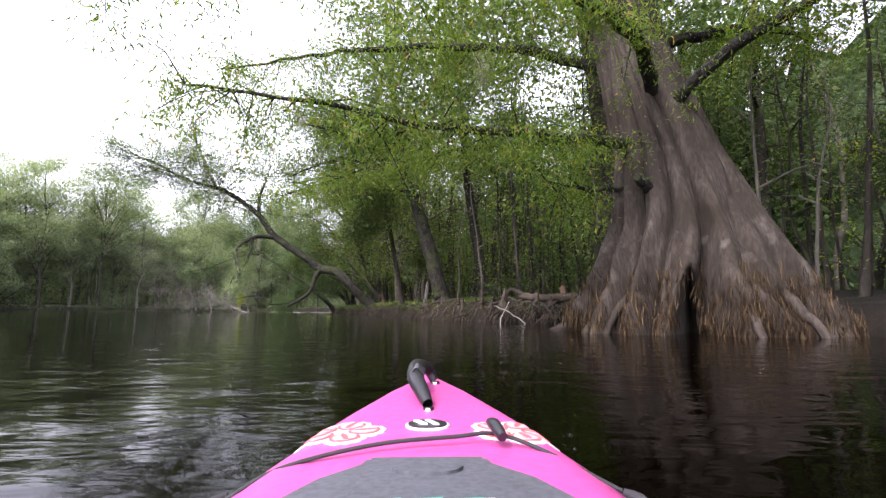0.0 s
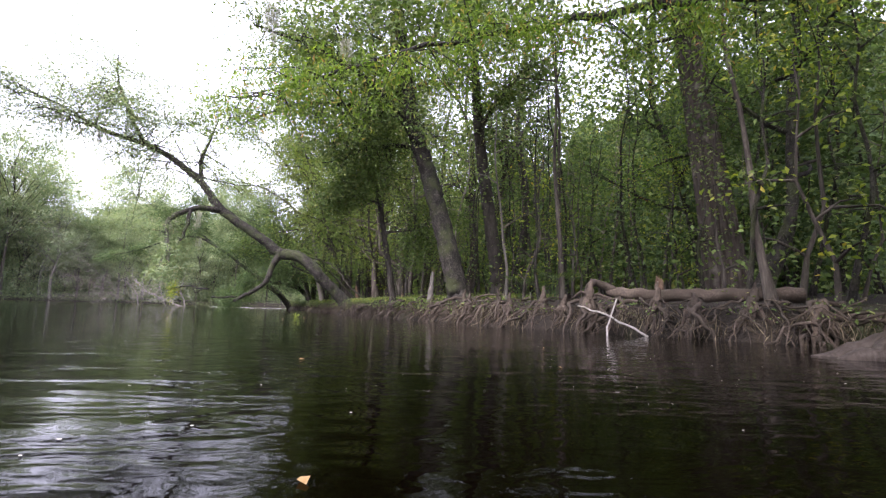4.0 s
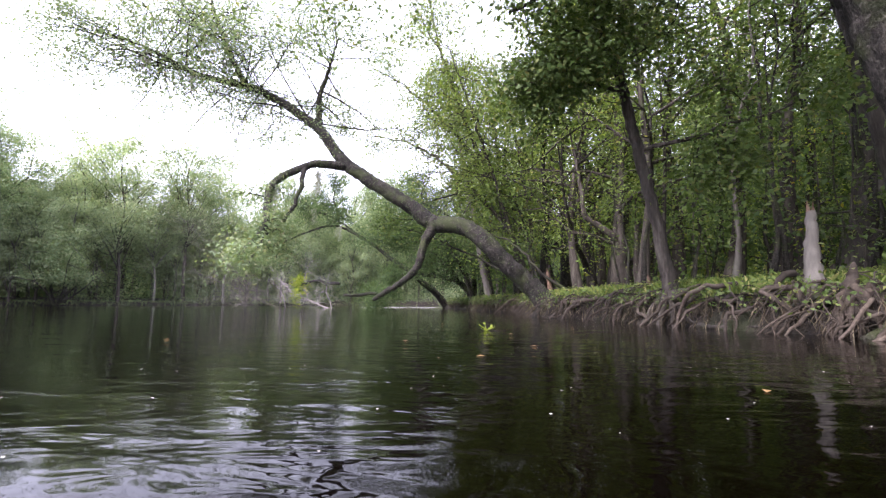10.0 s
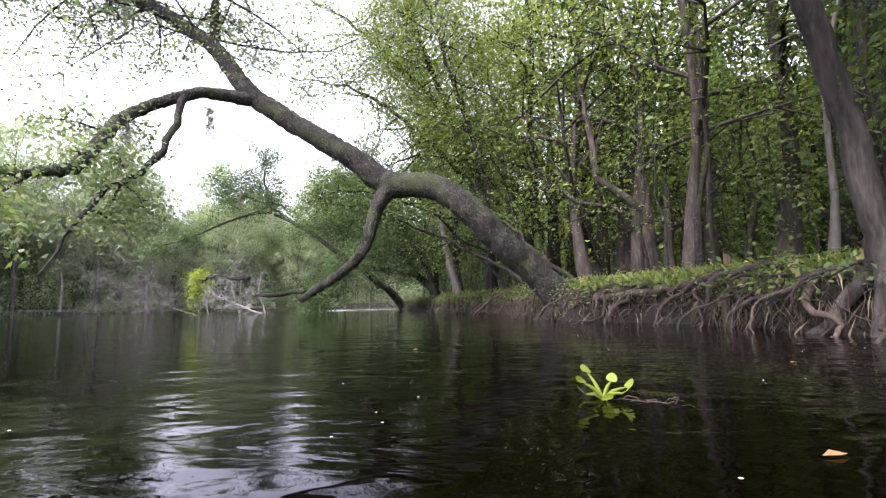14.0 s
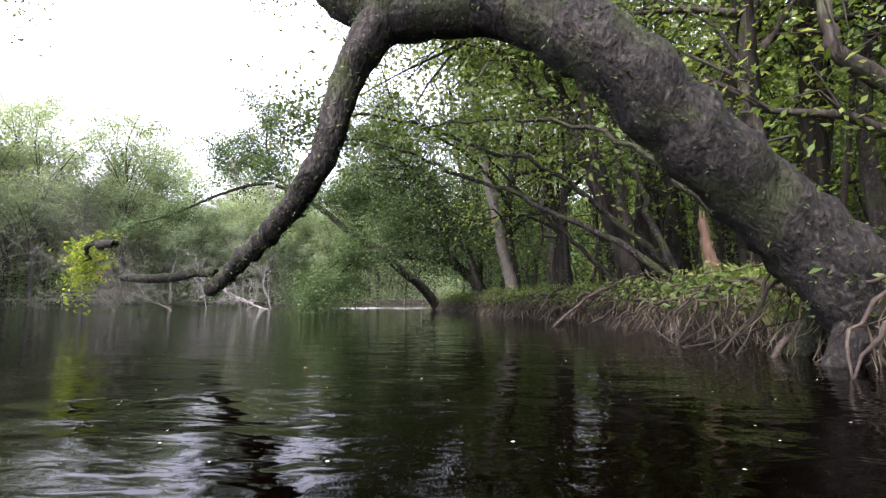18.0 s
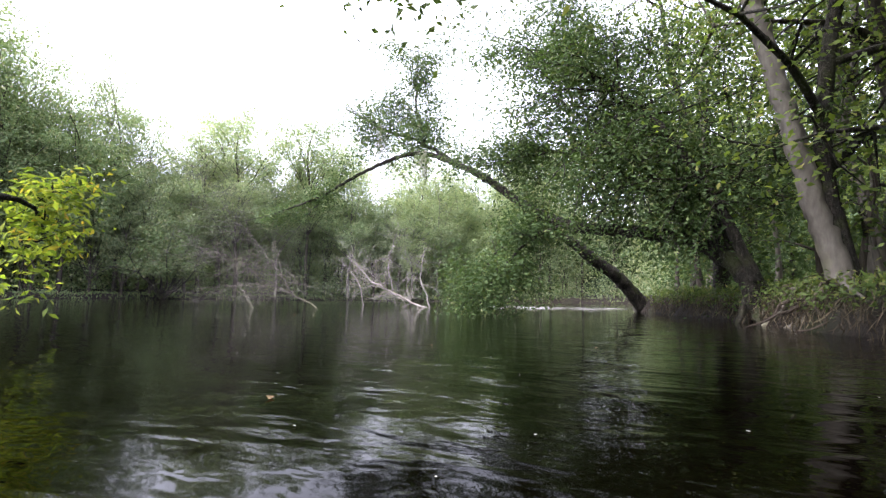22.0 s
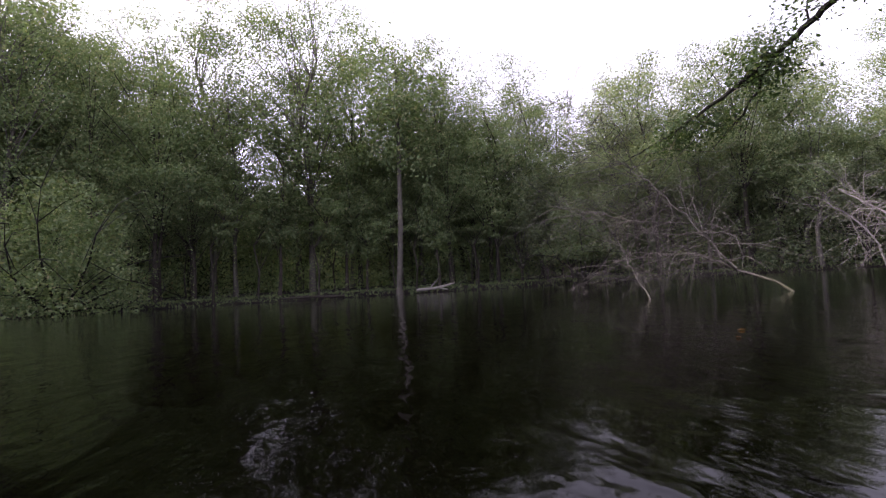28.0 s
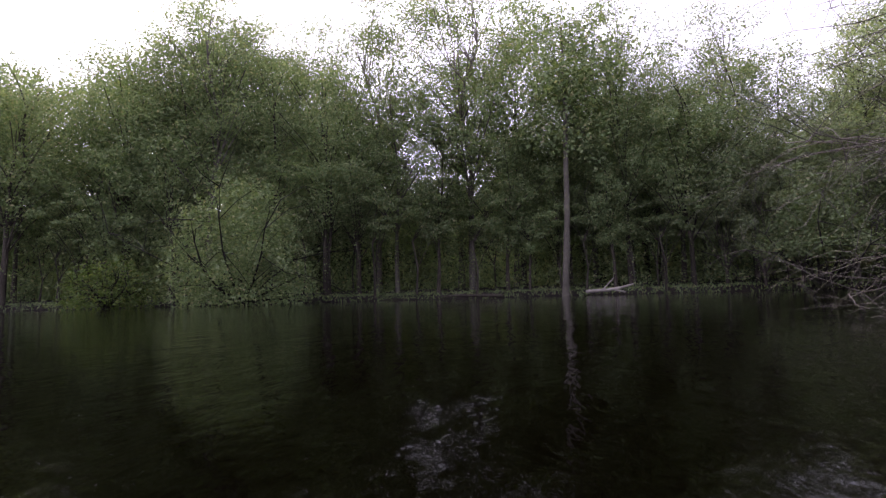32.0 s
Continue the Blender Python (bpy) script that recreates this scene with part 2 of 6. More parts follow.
def water_mat():
    m, n, l, b = node_mat("tannin_river_water")
    b.inputs["Base Color"].default_value = (0.0006, 0.0003, 0.0001, 1)
    b.inputs["Roughness"].default_value = 0.03
    b.inputs["IOR"].default_value = 1.155
    co = n.new("ShaderNodeTexCoord")
    total = None
    for size, detail, amount, turn, squeeze in ((0.55, 2, 1.0, 20, 0.6), (2.6, 3, 0.9, -15, 0.5), (8.0, 2, 0.22, 30, 0.5)):
        mp = n.new("ShaderNodeMapping")
        mp.inputs["Rotation"].default_value = (0, 0, radians(turn))
        mp.inputs["Scale"].default_value = (squeeze, 1, 1)
        l.new(co.outputs["Object"], mp.inputs["Vector"])
        t = n.new("ShaderNodeTexNoise")
        t.inputs["Scale"].default_value, t.inputs["Detail"].default_value = size, detail
        t.inputs["Distortion"].default_value = 0.6
        l.new(mp.outputs["Vector"], t.inputs["Vector"])
        k = n.new("ShaderNodeMath")
        k.operation = "MULTIPLY"
        k.inputs[1].default_value = amount
        l.new(t.outputs["Fac"], k.inputs[0])
        if total is None:
            total = k.outputs[0]
        else:
            a = n.new("ShaderNodeMath")
            l.new(total, a.inputs[0])
            l.new(k.outputs[0], a.inputs[1])
            total = a.outputs[0]
    bp = n.new("ShaderNodeBump")
    bp.inputs["Strength"].default_value, bp.inputs["Distance"].default_value = 1.0, WAVE
    l.new(total, bp.inputs["Height"])
    l.new(bp.outputs["Normal"], b.inputs["Normal"])
    return m


WAVE = 0.017
WATER = water_mat()


# ---------------------------------------------------------------- mesh helpers
class Geo:
    """Quads gathered from arrays."""

    def __init__(self):
        self.v, self.f, self.n = [], [], 0

    def add(self, v, f):
        v = np.asarray(v, float).reshape(-1, 3)
        self.v.append(v)
        self.f.append(np.asarray(f, int).reshape(-1, 4) + self.n)
        self.n += len(v)

    def mesh(self, name, mat, smooth=True):
        v, f = np.concatenate(self.v), np.concatenate(self.f)
        me = bpy.data.meshes.new(name)
        me.vertices.add(len(v))
        me.vertices.foreach_set("co", v.ravel().astype(np.float32))
        me.loops.add(4 * len(f))
        me.loops.foreach_set("vertex_index", f.ravel().astype(np.int32))
        me.polygons.add(len(f))
        me.polygons.foreach_set("loop_start", np.arange(0, 4 * len(f), 4, dtype=np.int32))
        me.polygons.foreach_set("use_smooth", np.full(len(f), smooth))
        me.update(calc_edges=True)
        me.materials.append(mat)
        return me


def spline(pts, step):
    """Points along a smooth curve through pts (rows may carry radii too)."""
    p = np.asarray(pts, float)
    if len(p) == 2:
        n = max(2, int(np.linalg.norm(p[1, :3] - p[0, :3]) / step) + 1)
        return p[0] + (p[1] - p[0]) * np.linspace(0, 1, n)[:, None]
    q = np.vstack([2 * p[0] - p[1], p, 2 * p[-1] - p[-2]])
    out = []
    for i in range(1, len(q) - 2):
        n = max(1, int(np.linalg.norm(q[i + 1, :3] - q[i, :3]) / step))
        t = np.linspace(0, 1, n, endpoint=False)[:, None]
        a, b, c, d = q[i - 1 : i + 3]
        out.append(0.5 * (2 * b + (c - a) * t + (2 * a - 5 * b + 4 * c - d) * t**2 + (3 * b - a - 3 * c + d) * t**3))
    return np.vstack([*out, p[-1:]])


def tube(geo, pts, sides=8, step=0.4, rough=0.0, rng=None, wander=0.0):
    """A tapered, uneven limb along rows of x, y, z, radius. Returns its centre line."""
    c = spline(pts, step)
    n = len(c)
    if wander and rng is not None and n > 2:
        w = rng.normal(0, wander, (n, 3))
        w[0] = w[-1] = 0
        c[:, :3] += w
    d = np.gradient(c[:, :3], axis=0)
    d /= np.linalg.norm(d, axis=1)[:, None] + 1e-9
    up = np.array([0.31, 0.95, 0.05]) if abs(d[0] @ [0.31, 0.95, 0.05]) < 0.9 else np.array([1.0, 0, 0])
    u = np.empty((n, 3))
    for i in range(n):
        up = up - d[i] * (up @ d[i])
        up /= np.linalg.norm(up) + 1e-9
        u[i] = up
    w = np.cross(d, u)
    a = np.linspace(0, 2 * np.pi, sides, endpoint=False)
    r = np.maximum(c[:, 3:4], 0.002) * np.ones(sides)
    if rough and rng is not None:
        r = r * (1 + rng.normal(0, rough, r.shape))
    v = c[:, None, :3] + r[..., None] * (np.cos(a)[None, :, None] * u[:, None] + np.sin(a)[None, :, None] * w[:, None])
    i, j = np.meshgrid(np.arange(n - 1), np.arange(sides), indexing="ij")
    k = (j + 1) % sides
    geo.add(v, np.stack([i * sides + j, i * sides + k, (i + 1) * sides + k, (i + 1) * sides + j], -1))
    tip = np.vstack([v[-1], np.repeat(c[-1:, :3], sides, 0)])
    j = np.arange(sides)
    geo.add(tip, np.stack([j, (j + 1) % sides, sides + (j + 1) % sides, sides + j], -1))
    return c


def leaves(geo, rng, centres, per, spread, size, flat=0.5, droop=0.25, slim=0.5, shell=False):
    """Single leaf blades scattered round clump centres; broad leaves face outwards and up to the light."""
    c = np.repeat(np.asarray(centres, float), per, 0)
    n = len(c)
    if not n:
        return
    o = rng.normal(0, 1, (n, 3))
    if shell:
        o /= np.linalg.norm(o, axis=1)[:, None] + 1e-9
        o *= rng.uniform(0.75, 1.12, (n, 1))
    p = c + o * np.asarray(spread)
    a = rng.normal(0, 1, (n, 3)) * [1, 1, flat] - [0, 0, droop]
    a /= np.linalg.norm(a, axis=1)[:, None] + 1e-9
    if droop < 0.5:
        out = o / (np.linalg.norm(o, axis=1)[:, None] + 1e-9) * 0.9 + rng.normal(0, 0.45, (n, 3)) + [0, 0, 0.55]
        out /= np.linalg.norm(out, axis=1)[:, None] + 1e-9
        a = a - out * np.sum(a * out, axis=1)[:, None]
        a /= np.linalg.norm(a, axis=1)[:, None] + 1e-9
        b = np.cross(out, a)
    else:
        b = np.cross(a, rng.normal(0, 1, (n, 3)) * [0.6, 0.6, 1.2])
    b /= np.linalg.norm(b, axis=1)[:, None] + 1e-9
    s = size * rng.uniform(0.6, 1.35, (n, 1))
    bend = np.cross(a, b) * s * 0.12
    v = np.stack([p, p + a * s * 0.5 + b * s * slim * 0.5 + bend, p + a * s, p + a * s * 0.5 - b * s * slim * 0.5 + bend], 1)
    geo.add(v, np.arange(4 * n).reshape(-1, 4))


def part(name, me, parent, label=""):
    ob = new(name, me)
    ob.parent = parent
    if label:
        tagged(ob, label)
    return ob


def thing(name, m, label, category, group="", kind=""):
    ob = new(name)
    ob.empty_display_size = 0.2
    ob.matrix_world = m
    return tagged(ob, label, category, group, kind)


def arr(*rows):
    return np.array(rows, float)


# ---------------------------------------------------------------- plan of the river
RIGHT_BANK = [(11, -60), (10, -20), (9.2, 0), (8.8, 7), (8.4, 12), (5.4, 14), (3.6, 16.2), (2.3, 18.2), (0.9, 20.3), (0.0, 22.4), (-0.6, 25), (-1.9, 27.2), (-2.75, 29.4),
              (-3.2, 31.8), (-4.6, 33.6), (-5.1, 36), (-5.4, 38.8), (-6.4, 41.6), (-8.0, 44.0), (-8.9, 48.0), (-10.8, 53), (-12.3, 56), (-14.0, 66), (-14.5, 82), (-18, 98)]
FAR_BANK = [(-26, 102), (-40, 98), (-52, 90), (-59, 80), (-64, 66), (-66, 52), (-66.5, 40), (-65, 28), (-61, 12), (-58, -8), (-56, -60)]
RIVER = np.array(RIGHT_BANK + FAR_BANK, float)


def inland(x, y):
    """Signed distance from the water's edge: above nought on land."""
    p = np.stack([np.ravel(x), np.ravel(y)], -1).astype(float)
    a, b = RIVER, np.roll(RIVER, -1, 0)
    best = np.full(len(p), 1e9)
    inside = np.zeros(len(p), bool)
    for s, e in zip(a, b):
        w = e - s
        t = np.clip(((p - s) @ w) / (w @ w), 0, 1)
        best = np.minimum(best, np.linalg.norm(p - s - t[:, None] * w, axis=1))
        cross = (s[1] > p[:, 1]) != (e[1] > p[:, 1])
        with np.errstate(divide="ignore", invalid="ignore"):
            inside ^= cross & (p[:, 0] < (e[0] - s[0]) * (p[:, 1] - s[1]) / (e[1] - s[1] + 1e-12) + s[0])
    return np.where(inside, -best, best)


def height(x, y):
    """The ground's height."""
    x, y = np.ravel(x).astype(float), np.ravel(y).astype(float)
    d = inland(x, y)
    wob = 0.35 * np.sin(0.9 * x + 1.3 * y) + 0.3 * np.sin(2.1 * x - 1.7 * y) + 0.2 * np.sin(3.7 * y + 0.4 * x)
    d = d + 0.3 * wob
    near = x > -30
    lip = np.where(near, 0.62, 0.42)
    s = np.clip(d / np.where(near, 0.4, 1.6), 0, 1)
    land = lip * s * s * (3 - 2 * s) + np.clip(d - 0.5, 0, 9) * 0.075 + np.clip(d - 9, 0, 60) * 0.012
    land += 0.05 * wob * np.clip(d, 0, 1)
    bed = np.clip(d * 1.1, -1.6, 0)
    return np.where(d > 0, land, bed)


def lines(*spans):
    out = [np.arange(a, b, s) for a, b, s in spans]
    return np.concatenate([*out, [spans[-1][1]]])


gx = lines((-420, -90, 30), (-90, -50, 2.0), (-50, -16, 1.6), (-16, 14, 0.4), (14, 40, 2.0), (40, 420, 38))
gy = lines((-300, -60, 40), (-60, -6, 3), (-6, 8, 1.0), (8, 58, 0.45), (58, 110, 2.0), (110, 420, 35))
X, Y = np.meshgrid(gx, gy)
g = Geo()
i, j = np.meshgrid(np.arange(len(gy) - 1), np.arange(len(gx) - 1), indexing="ij")
w = len(gx)
g.add(np.stack([X.ravel(), Y.ravel(), height(X, Y)], -1), np.stack([i * w + j, i * w + j + 1, (i + 1) * w + j + 1, (i + 1) * w + j], -1))
tagged(new("ground", g.mesh("ground", SOIL)), "river-bank soil with leaf litter and moss, darkened for undercut shade", "ground", kind="structure")

g = Geo()
g.add([(-80, -80, 0), (20, -80, 0), (20, 120, 0), (-80, 120, 0)], [(0, 1, 2, 3)])
tagged(new("water", g.mesh("water", WATER, False)), "dark tannin-stained river water with small ripples", "water", kind="structure")

# ---------------------------------------------------------------- trees
def branch_out(wood, rng, base, way, length, radius, ends, depth, droop, sides=5):
    """A limb with side twigs; gathers the twig points where leaves sit."""
    n = 4
    pts = [np.r_[base, radius]]
    p, d = np.array(base, float), np.array(way, float)
    for k in range(n):
        d = d + rng.normal(0, 0.22, 3) - [0, 0, droop * (k + 1) / n]
        d /= np.linalg.norm(d)
        p = p + d * length / n
        pts.append(np.r_[p, radius * (1 - 0.85 * (k + 1) / n)])
    tube(wood, pts if depth else [pts[0], pts[2], pts[4]], sides, length / (5 if depth else 2))
    for k in range(1, n + 1):
        if depth > 0:
            for _ in range(2):
                q = np.array(pts[k][:3])
                e = d * 0.5 + rng.normal(0, 0.75, 3) * [1, 1, 0.6]
                e /= np.linalg.norm(e)
                branch_out(wood, rng, q, e, length * rng.uniform(0.32, 0.55), radius * 0.4, ends, depth - 1, droop, 3)
        if depth == 0 or k >= 2:
            ends.append(pts[k][:3])


def grown(seed, tall, radius, bare=0.4, reach=3.0, limbs=9, per=60, blade=0.16, bark=None, foliage=None, lean=0.0, depth=1, puff=0.5, droop=0.15, sides=9, crook=0.25, rise=0.55, taper=0.55):
    """Trunk and crown meshes of one tree that stands at the origin."""
    rng = np.random.default_rng(seed)
    wood, ends = Geo(), []
    pts, p = [], np.zeros(3)
    steps = 7
    for k in range(steps + 1):
        u = k / steps
        r = radius * (1 - 0.86 * u) * (1 + 0.7 * max(0, 1 - 9 * u))
        pts.append(np.r_[p, r])
        p = p + [lean * tall / steps + rng.normal(0, crook), rng.normal(0, crook), tall / steps]
    pts[0][2] = -0.4
    c = tube(wood, pts, sides, 0.5, 0.05, rng)
    for k in range(limbs):
        u = bare + (0.97 - bare) * (k + rng.uniform(0, 0.8)) / limbs
        at = c[min(len(c) - 1, int(u * len(c)))]
        a = k * 2.4 + rng.uniform(-0.5, 0.5)
        up = rise + 0.5 * (u - bare)
        e = np.array([math.cos(a), math.sin(a), up])
        branch_out(wood, rng, at[:3], e / np.linalg.norm(e), reach * (1.15 - taper * (u - bare) / (1 - bare)) * rng.uniform(0.7, 1.2), at[3] * 0.55 + 0.015, ends, depth, droop, 5)
    ends.append(c[-1][:3])
    crown = Geo()
    leaves(crown, rng, ends, per, (puff, puff, puff * 0.6), blade)
    return wood.mesh("trunk", bark), crown.mesh("crown", foliage)


def planted(name, meshes, m, label, group, category="tree"):
    ob = thing(name, m, label, category, group)
    part("trunk", meshes[0], ob)
    part("crown", meshes[1], ob)
    return ob


def upright(x, y, turn=0.0, size=1.0, tilt=0.0, sink=0.0):
    return pose(x, y, float(height(x, y)[0]) - sink, tilt, 0, turn) @ Matrix.Scale(size, 4)


# kinds of tree on the near bank, and of those across the water
NEAR = [
    grown(11, 14.5, 0.24, 0.36, 3.4, 9, 11, 0.15, BARK, FOL_BANK, 0.03, puff=0.6),
    grown(12, 17.0, 0.30, 0.42, 3.6, 9, 11, 0.15, BARK, FOL_BANK, -0.04, puff=0.65),
    grown(13, 13.0, 0.17, 0.28, 2.9, 9, 11, 0.15, BARK_DARK, FOL_DARK, 0.06, puff=0.55),
    grown(14, 15.5, 0.21, 0.38, 3.2, 9, 11, 0.15, BARK_PALE, FOL_BANK, -0.02, puff=0.6),
    grown(15, 11.0, 0.13, 0.24, 2.6, 8, 11, 0.15, BARK_DARK, FOL_BANK, 0.08, puff=0.5),
]
THIN = [
    grown(21, 6.5, 0.055, 0.25, 1.3, 7, 13, 0.13, BARK, FOL_BANK, 0.06, 0, 0.4, sides=6, crook=0.12),
    grown(22, 7.5, 0.065, 0.32, 1.4, 7, 13, 0.13, BARK_DARK, FOL_BANK, -0.08, 0, 0.4, sides=6, crook=0.14),
    grown(23, 5.0, 0.045, 0.22, 1.2, 7, 13, 0.12, BARK, FOL_LIME, 0.03, 0, 0.35, sides=6, crook=0.1),
    grown(24, 8.5, 0.075, 0.40, 1.5, 6, 13, 0.14, BARK_PALE, FOL_BANK, 0.02, 0, 0.45, sides=6, crook=0.16),
    grown(25, 11.5, 0.085, 0.66, 1.5, 5, 13, 0.13, BARK_DARK, FOL_BANK, 0.02, 0, 0.45, sides=6, crook=0.12),
    grown(26, 10.0, 0.07, 0.7, 1.4, 4, 13, 0.13, BARK_DARK, FOL_DARK, -0.04, 0, 0.45, sides=6, crook=0.14),
    grown(27, 12.5, 0.1, 0.68, 1.6, 5, 13, 0.13, BARK, FOL_BANK, 0.01, 0, 0.45, sides=6, crook=0.1),
]


def far_grown(seed, tall, radius, low, wide, clumps, per=250, blade=0.185, flat=0.75, foliage=FOL_FAR):
    """A tree of the far bank: bare trunk, forking limbs, a rounded crown of leafy clumps."""
    rng = np.random.default_rng(seed)
    wood = Geo()
    pts = [(rng.normal(0, 0.12) * k, rng.normal(0, 0.12) * k, 0.86 * tall * k / 5 - (0.4 if k == 0 else 0), radius * (1.25 if k == 0 else 1 - 0.17 * k)) for k in range(6)]
    c = tube(wood, arr(*pts), 6, 1.4, 0.05, rng)
    mid, half = (low + 1) / 2 * tall, (1 - low) / 2 * tall
    u = rng.normal(0, 1, (clumps, 3))
    u /= np.linalg.norm(u, axis=1)[:, None]
    h = u[:, 2:3]
    taper = np.where(h > 0, 1.0, 0.9 + 0.25 * h)
    p = u * [wide, wide, half * 0.95] * taper * rng.uniform(0.15, 1.0, (clumps, 1)) ** 0.6 + [pts[3][0], pts[3][1], mid]
    r = wide * rng.uniform(0.17, 0.3, clumps)
    crown = Geo()
    for q, k in zip(p, r):
        leaves(crown, rng, [q], per, (k, k, k * flat), blade * rng.uniform(0.8, 1.2), slim=0.65, shell=True)
        if rng.random() < 0.5:
            at = c[int(len(c) * min(0.95, max(0.25, (q[2] - 0.4 * math.hypot(q[0], q[1])) / tall - 0.05)))]
            tube(wood, [at * [1, 1, 1, 0.4], (*((at[:3] + q) / 2 + [0, 0, 0.3]), at[3] * 0.25), (*q, 0.03)], 4, 2.0)
    return wood.mesh("trunk", BARK if seed % 2 else BARK_PALE), crown.mesh("crown", foliage)


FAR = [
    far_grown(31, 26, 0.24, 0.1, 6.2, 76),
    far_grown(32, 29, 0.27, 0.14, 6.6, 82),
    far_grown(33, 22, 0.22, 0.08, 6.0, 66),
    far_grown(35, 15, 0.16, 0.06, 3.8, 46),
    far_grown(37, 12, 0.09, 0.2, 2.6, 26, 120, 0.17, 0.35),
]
# far-bank trees again, in the leaves paled for haze
HAZED = [far_grown(41, 24, 0.22, 0.1, 6.0, 66, foliage=FOL_HAZED), far_grown(42, 19, 0.2, 0.06, 5.6, 60, foliage=FOL_HAZED), far_grown(43, 14, 0.15, 0.05, 4.2, 44, foliage=FOL_HAZED)]
NEAR_LABELS = ["grey-brown hardwood tree with a mid-green crown", "tall straight grey-brown hardwood on the bank", "dark slender tree with dense dark leaves", "pale-barked slender tree with light green leaves", "thin dark leaning tree in the bank forest"]
FAR_LABELS = ["tall hardwood tree with a grey-green crown across the river", "very tall hardwood with rounded crown on the far bank", "broad grey-green tree on the far bank", "low-branching tree at the far waterline", "thin straight young tree under the far bank canopy"]

rng = np.random.default_rng(5)
KEEP = [(-1.0, 32.0, 2.4), (-5.4, 41.1, 2.2), (3.3, 21.3, 2.8), (5.7, 11.3, 3.6), (8.4, 21.5, 1.8), (0.2, 24.6, 2.2), (2.7, 29.2, 2.0), (-2.0, 28.8, 2.6), (-4.9, 34, 2.2), (-7.7, 46.4, 2.6), (-9.3, 47.5, 1.8)]
spots = []


def free(x, y, gap):
    return all((x - a) ** 2 + (y - b) ** 2 > max(gap, r) ** 2 for a, b, r in KEEP) and all((x - a) ** 2 + (y - b) ** 2 > gap * gap for a, b in spots)


tries = 0
while len(spots) < 68 and tries < 6000:
    tries += 1
    y = rng.uniform(-4, 78)
    x = float(np.interp(y, [p[1] for p in RIGHT_BANK], [p[0] for p in RIGHT_BANK])) + 2.0 + 26 * rng.random() ** 1.5
    if float(inland(x, y)[0]) < 2.6 or not free(x, y, 1.7):
        continue
    spots.append((x, y))
    k = int(rng.integers(len(NEAR)))
    planted("forest_tree", NEAR[k], upright(x, y, rng.uniform(0, 360), rng.uniform(0.8, 1.2), rng.uniform(-4, 4)), NEAR_LABELS[k], "trees of the near bank forest")
# lighter, leafier trees along the lip of the bank beyond the leaning tree
LEAFY = [
    grown(16, 14.5, 0.17, 0.2, 3.4, 11, 14, 0.14, BARK, FOL_SPRING, -0.05, puff=0.6),
    grown(17, 12.5, 0.14, 0.16, 3.2, 11, 14, 0.13, BARK_DARK, FOL_SPRING, -0.08, puff=0.55),
]
for n, (x, y, size, turn) in enumerate([(-3.2, 38.6, 1.0, 20), (-4.6, 41.6, 1.1, 75), (-2.0, 42.4, 1.15, 140), (-6.0, 46.0, 1.05, 200), (-1.4, 35.6, 0.95, 250), (-9.6, 52.5, 1.1, 310), (-4.0, 48.5, 1.1, 5)]):
    spots.append((x, y))
    planted("forest_tree", LEAFY[n % 2], upright(x, y, turn, size), "slender bank tree with a full light green crown", "trees of the near bank forest")
BROAD = [
    grown(18, 13.5, 0.16, 0.12, 4.3, 15, 14, 0.12, BARK, FOL_SPRING, -0.06, puff=0.62, rise=0.4),
    grown(19, 15.0, 0.18, 0.16, 4.6, 15, 14, 0.12, BARK_DARK, FOL_SPRING, -0.03, puff=0.65, rise=0.4),
]
for n, (x, y, size, turn) in enumerate([(-1.8, 38.4, 1.0, 30), (-3.6, 43.6, 1.05, 160), (-2.4, 40.6, 1.15, 280), (-7.6, 46.6, 0.95, 80)]):
    spots.append((x, y))
    planted("forest_tree", BROAD[n % 2], upright(x, y, turn, size), "broad bank tree with a deep light green crown", "trees of the near bank forest")
thin_spots = 0
while thin_spots < 240:
    y = rng.uniform(8, 62)
    x = float(np.interp(y, [p[1] for p in RIGHT_BANK], [p[0] for p in RIGHT_BANK])) + 1.5 + 15 * rng.random()
    if float(inland(x, y)[0]) < 1.6 or not free(x, y, 0.5):
        continue
    thin_spots += 1
    spots.append((x, y))
    k = int(rng.integers(len(THIN)))
    planted("sapling", THIN[k], upright(x, y, rng.uniform(0, 360), rng.uniform(0.7, 1.2), rng.uniform(-6, 6)), "thin understory sapling with sparse leaves", "saplings under the near bank trees", "sapling")

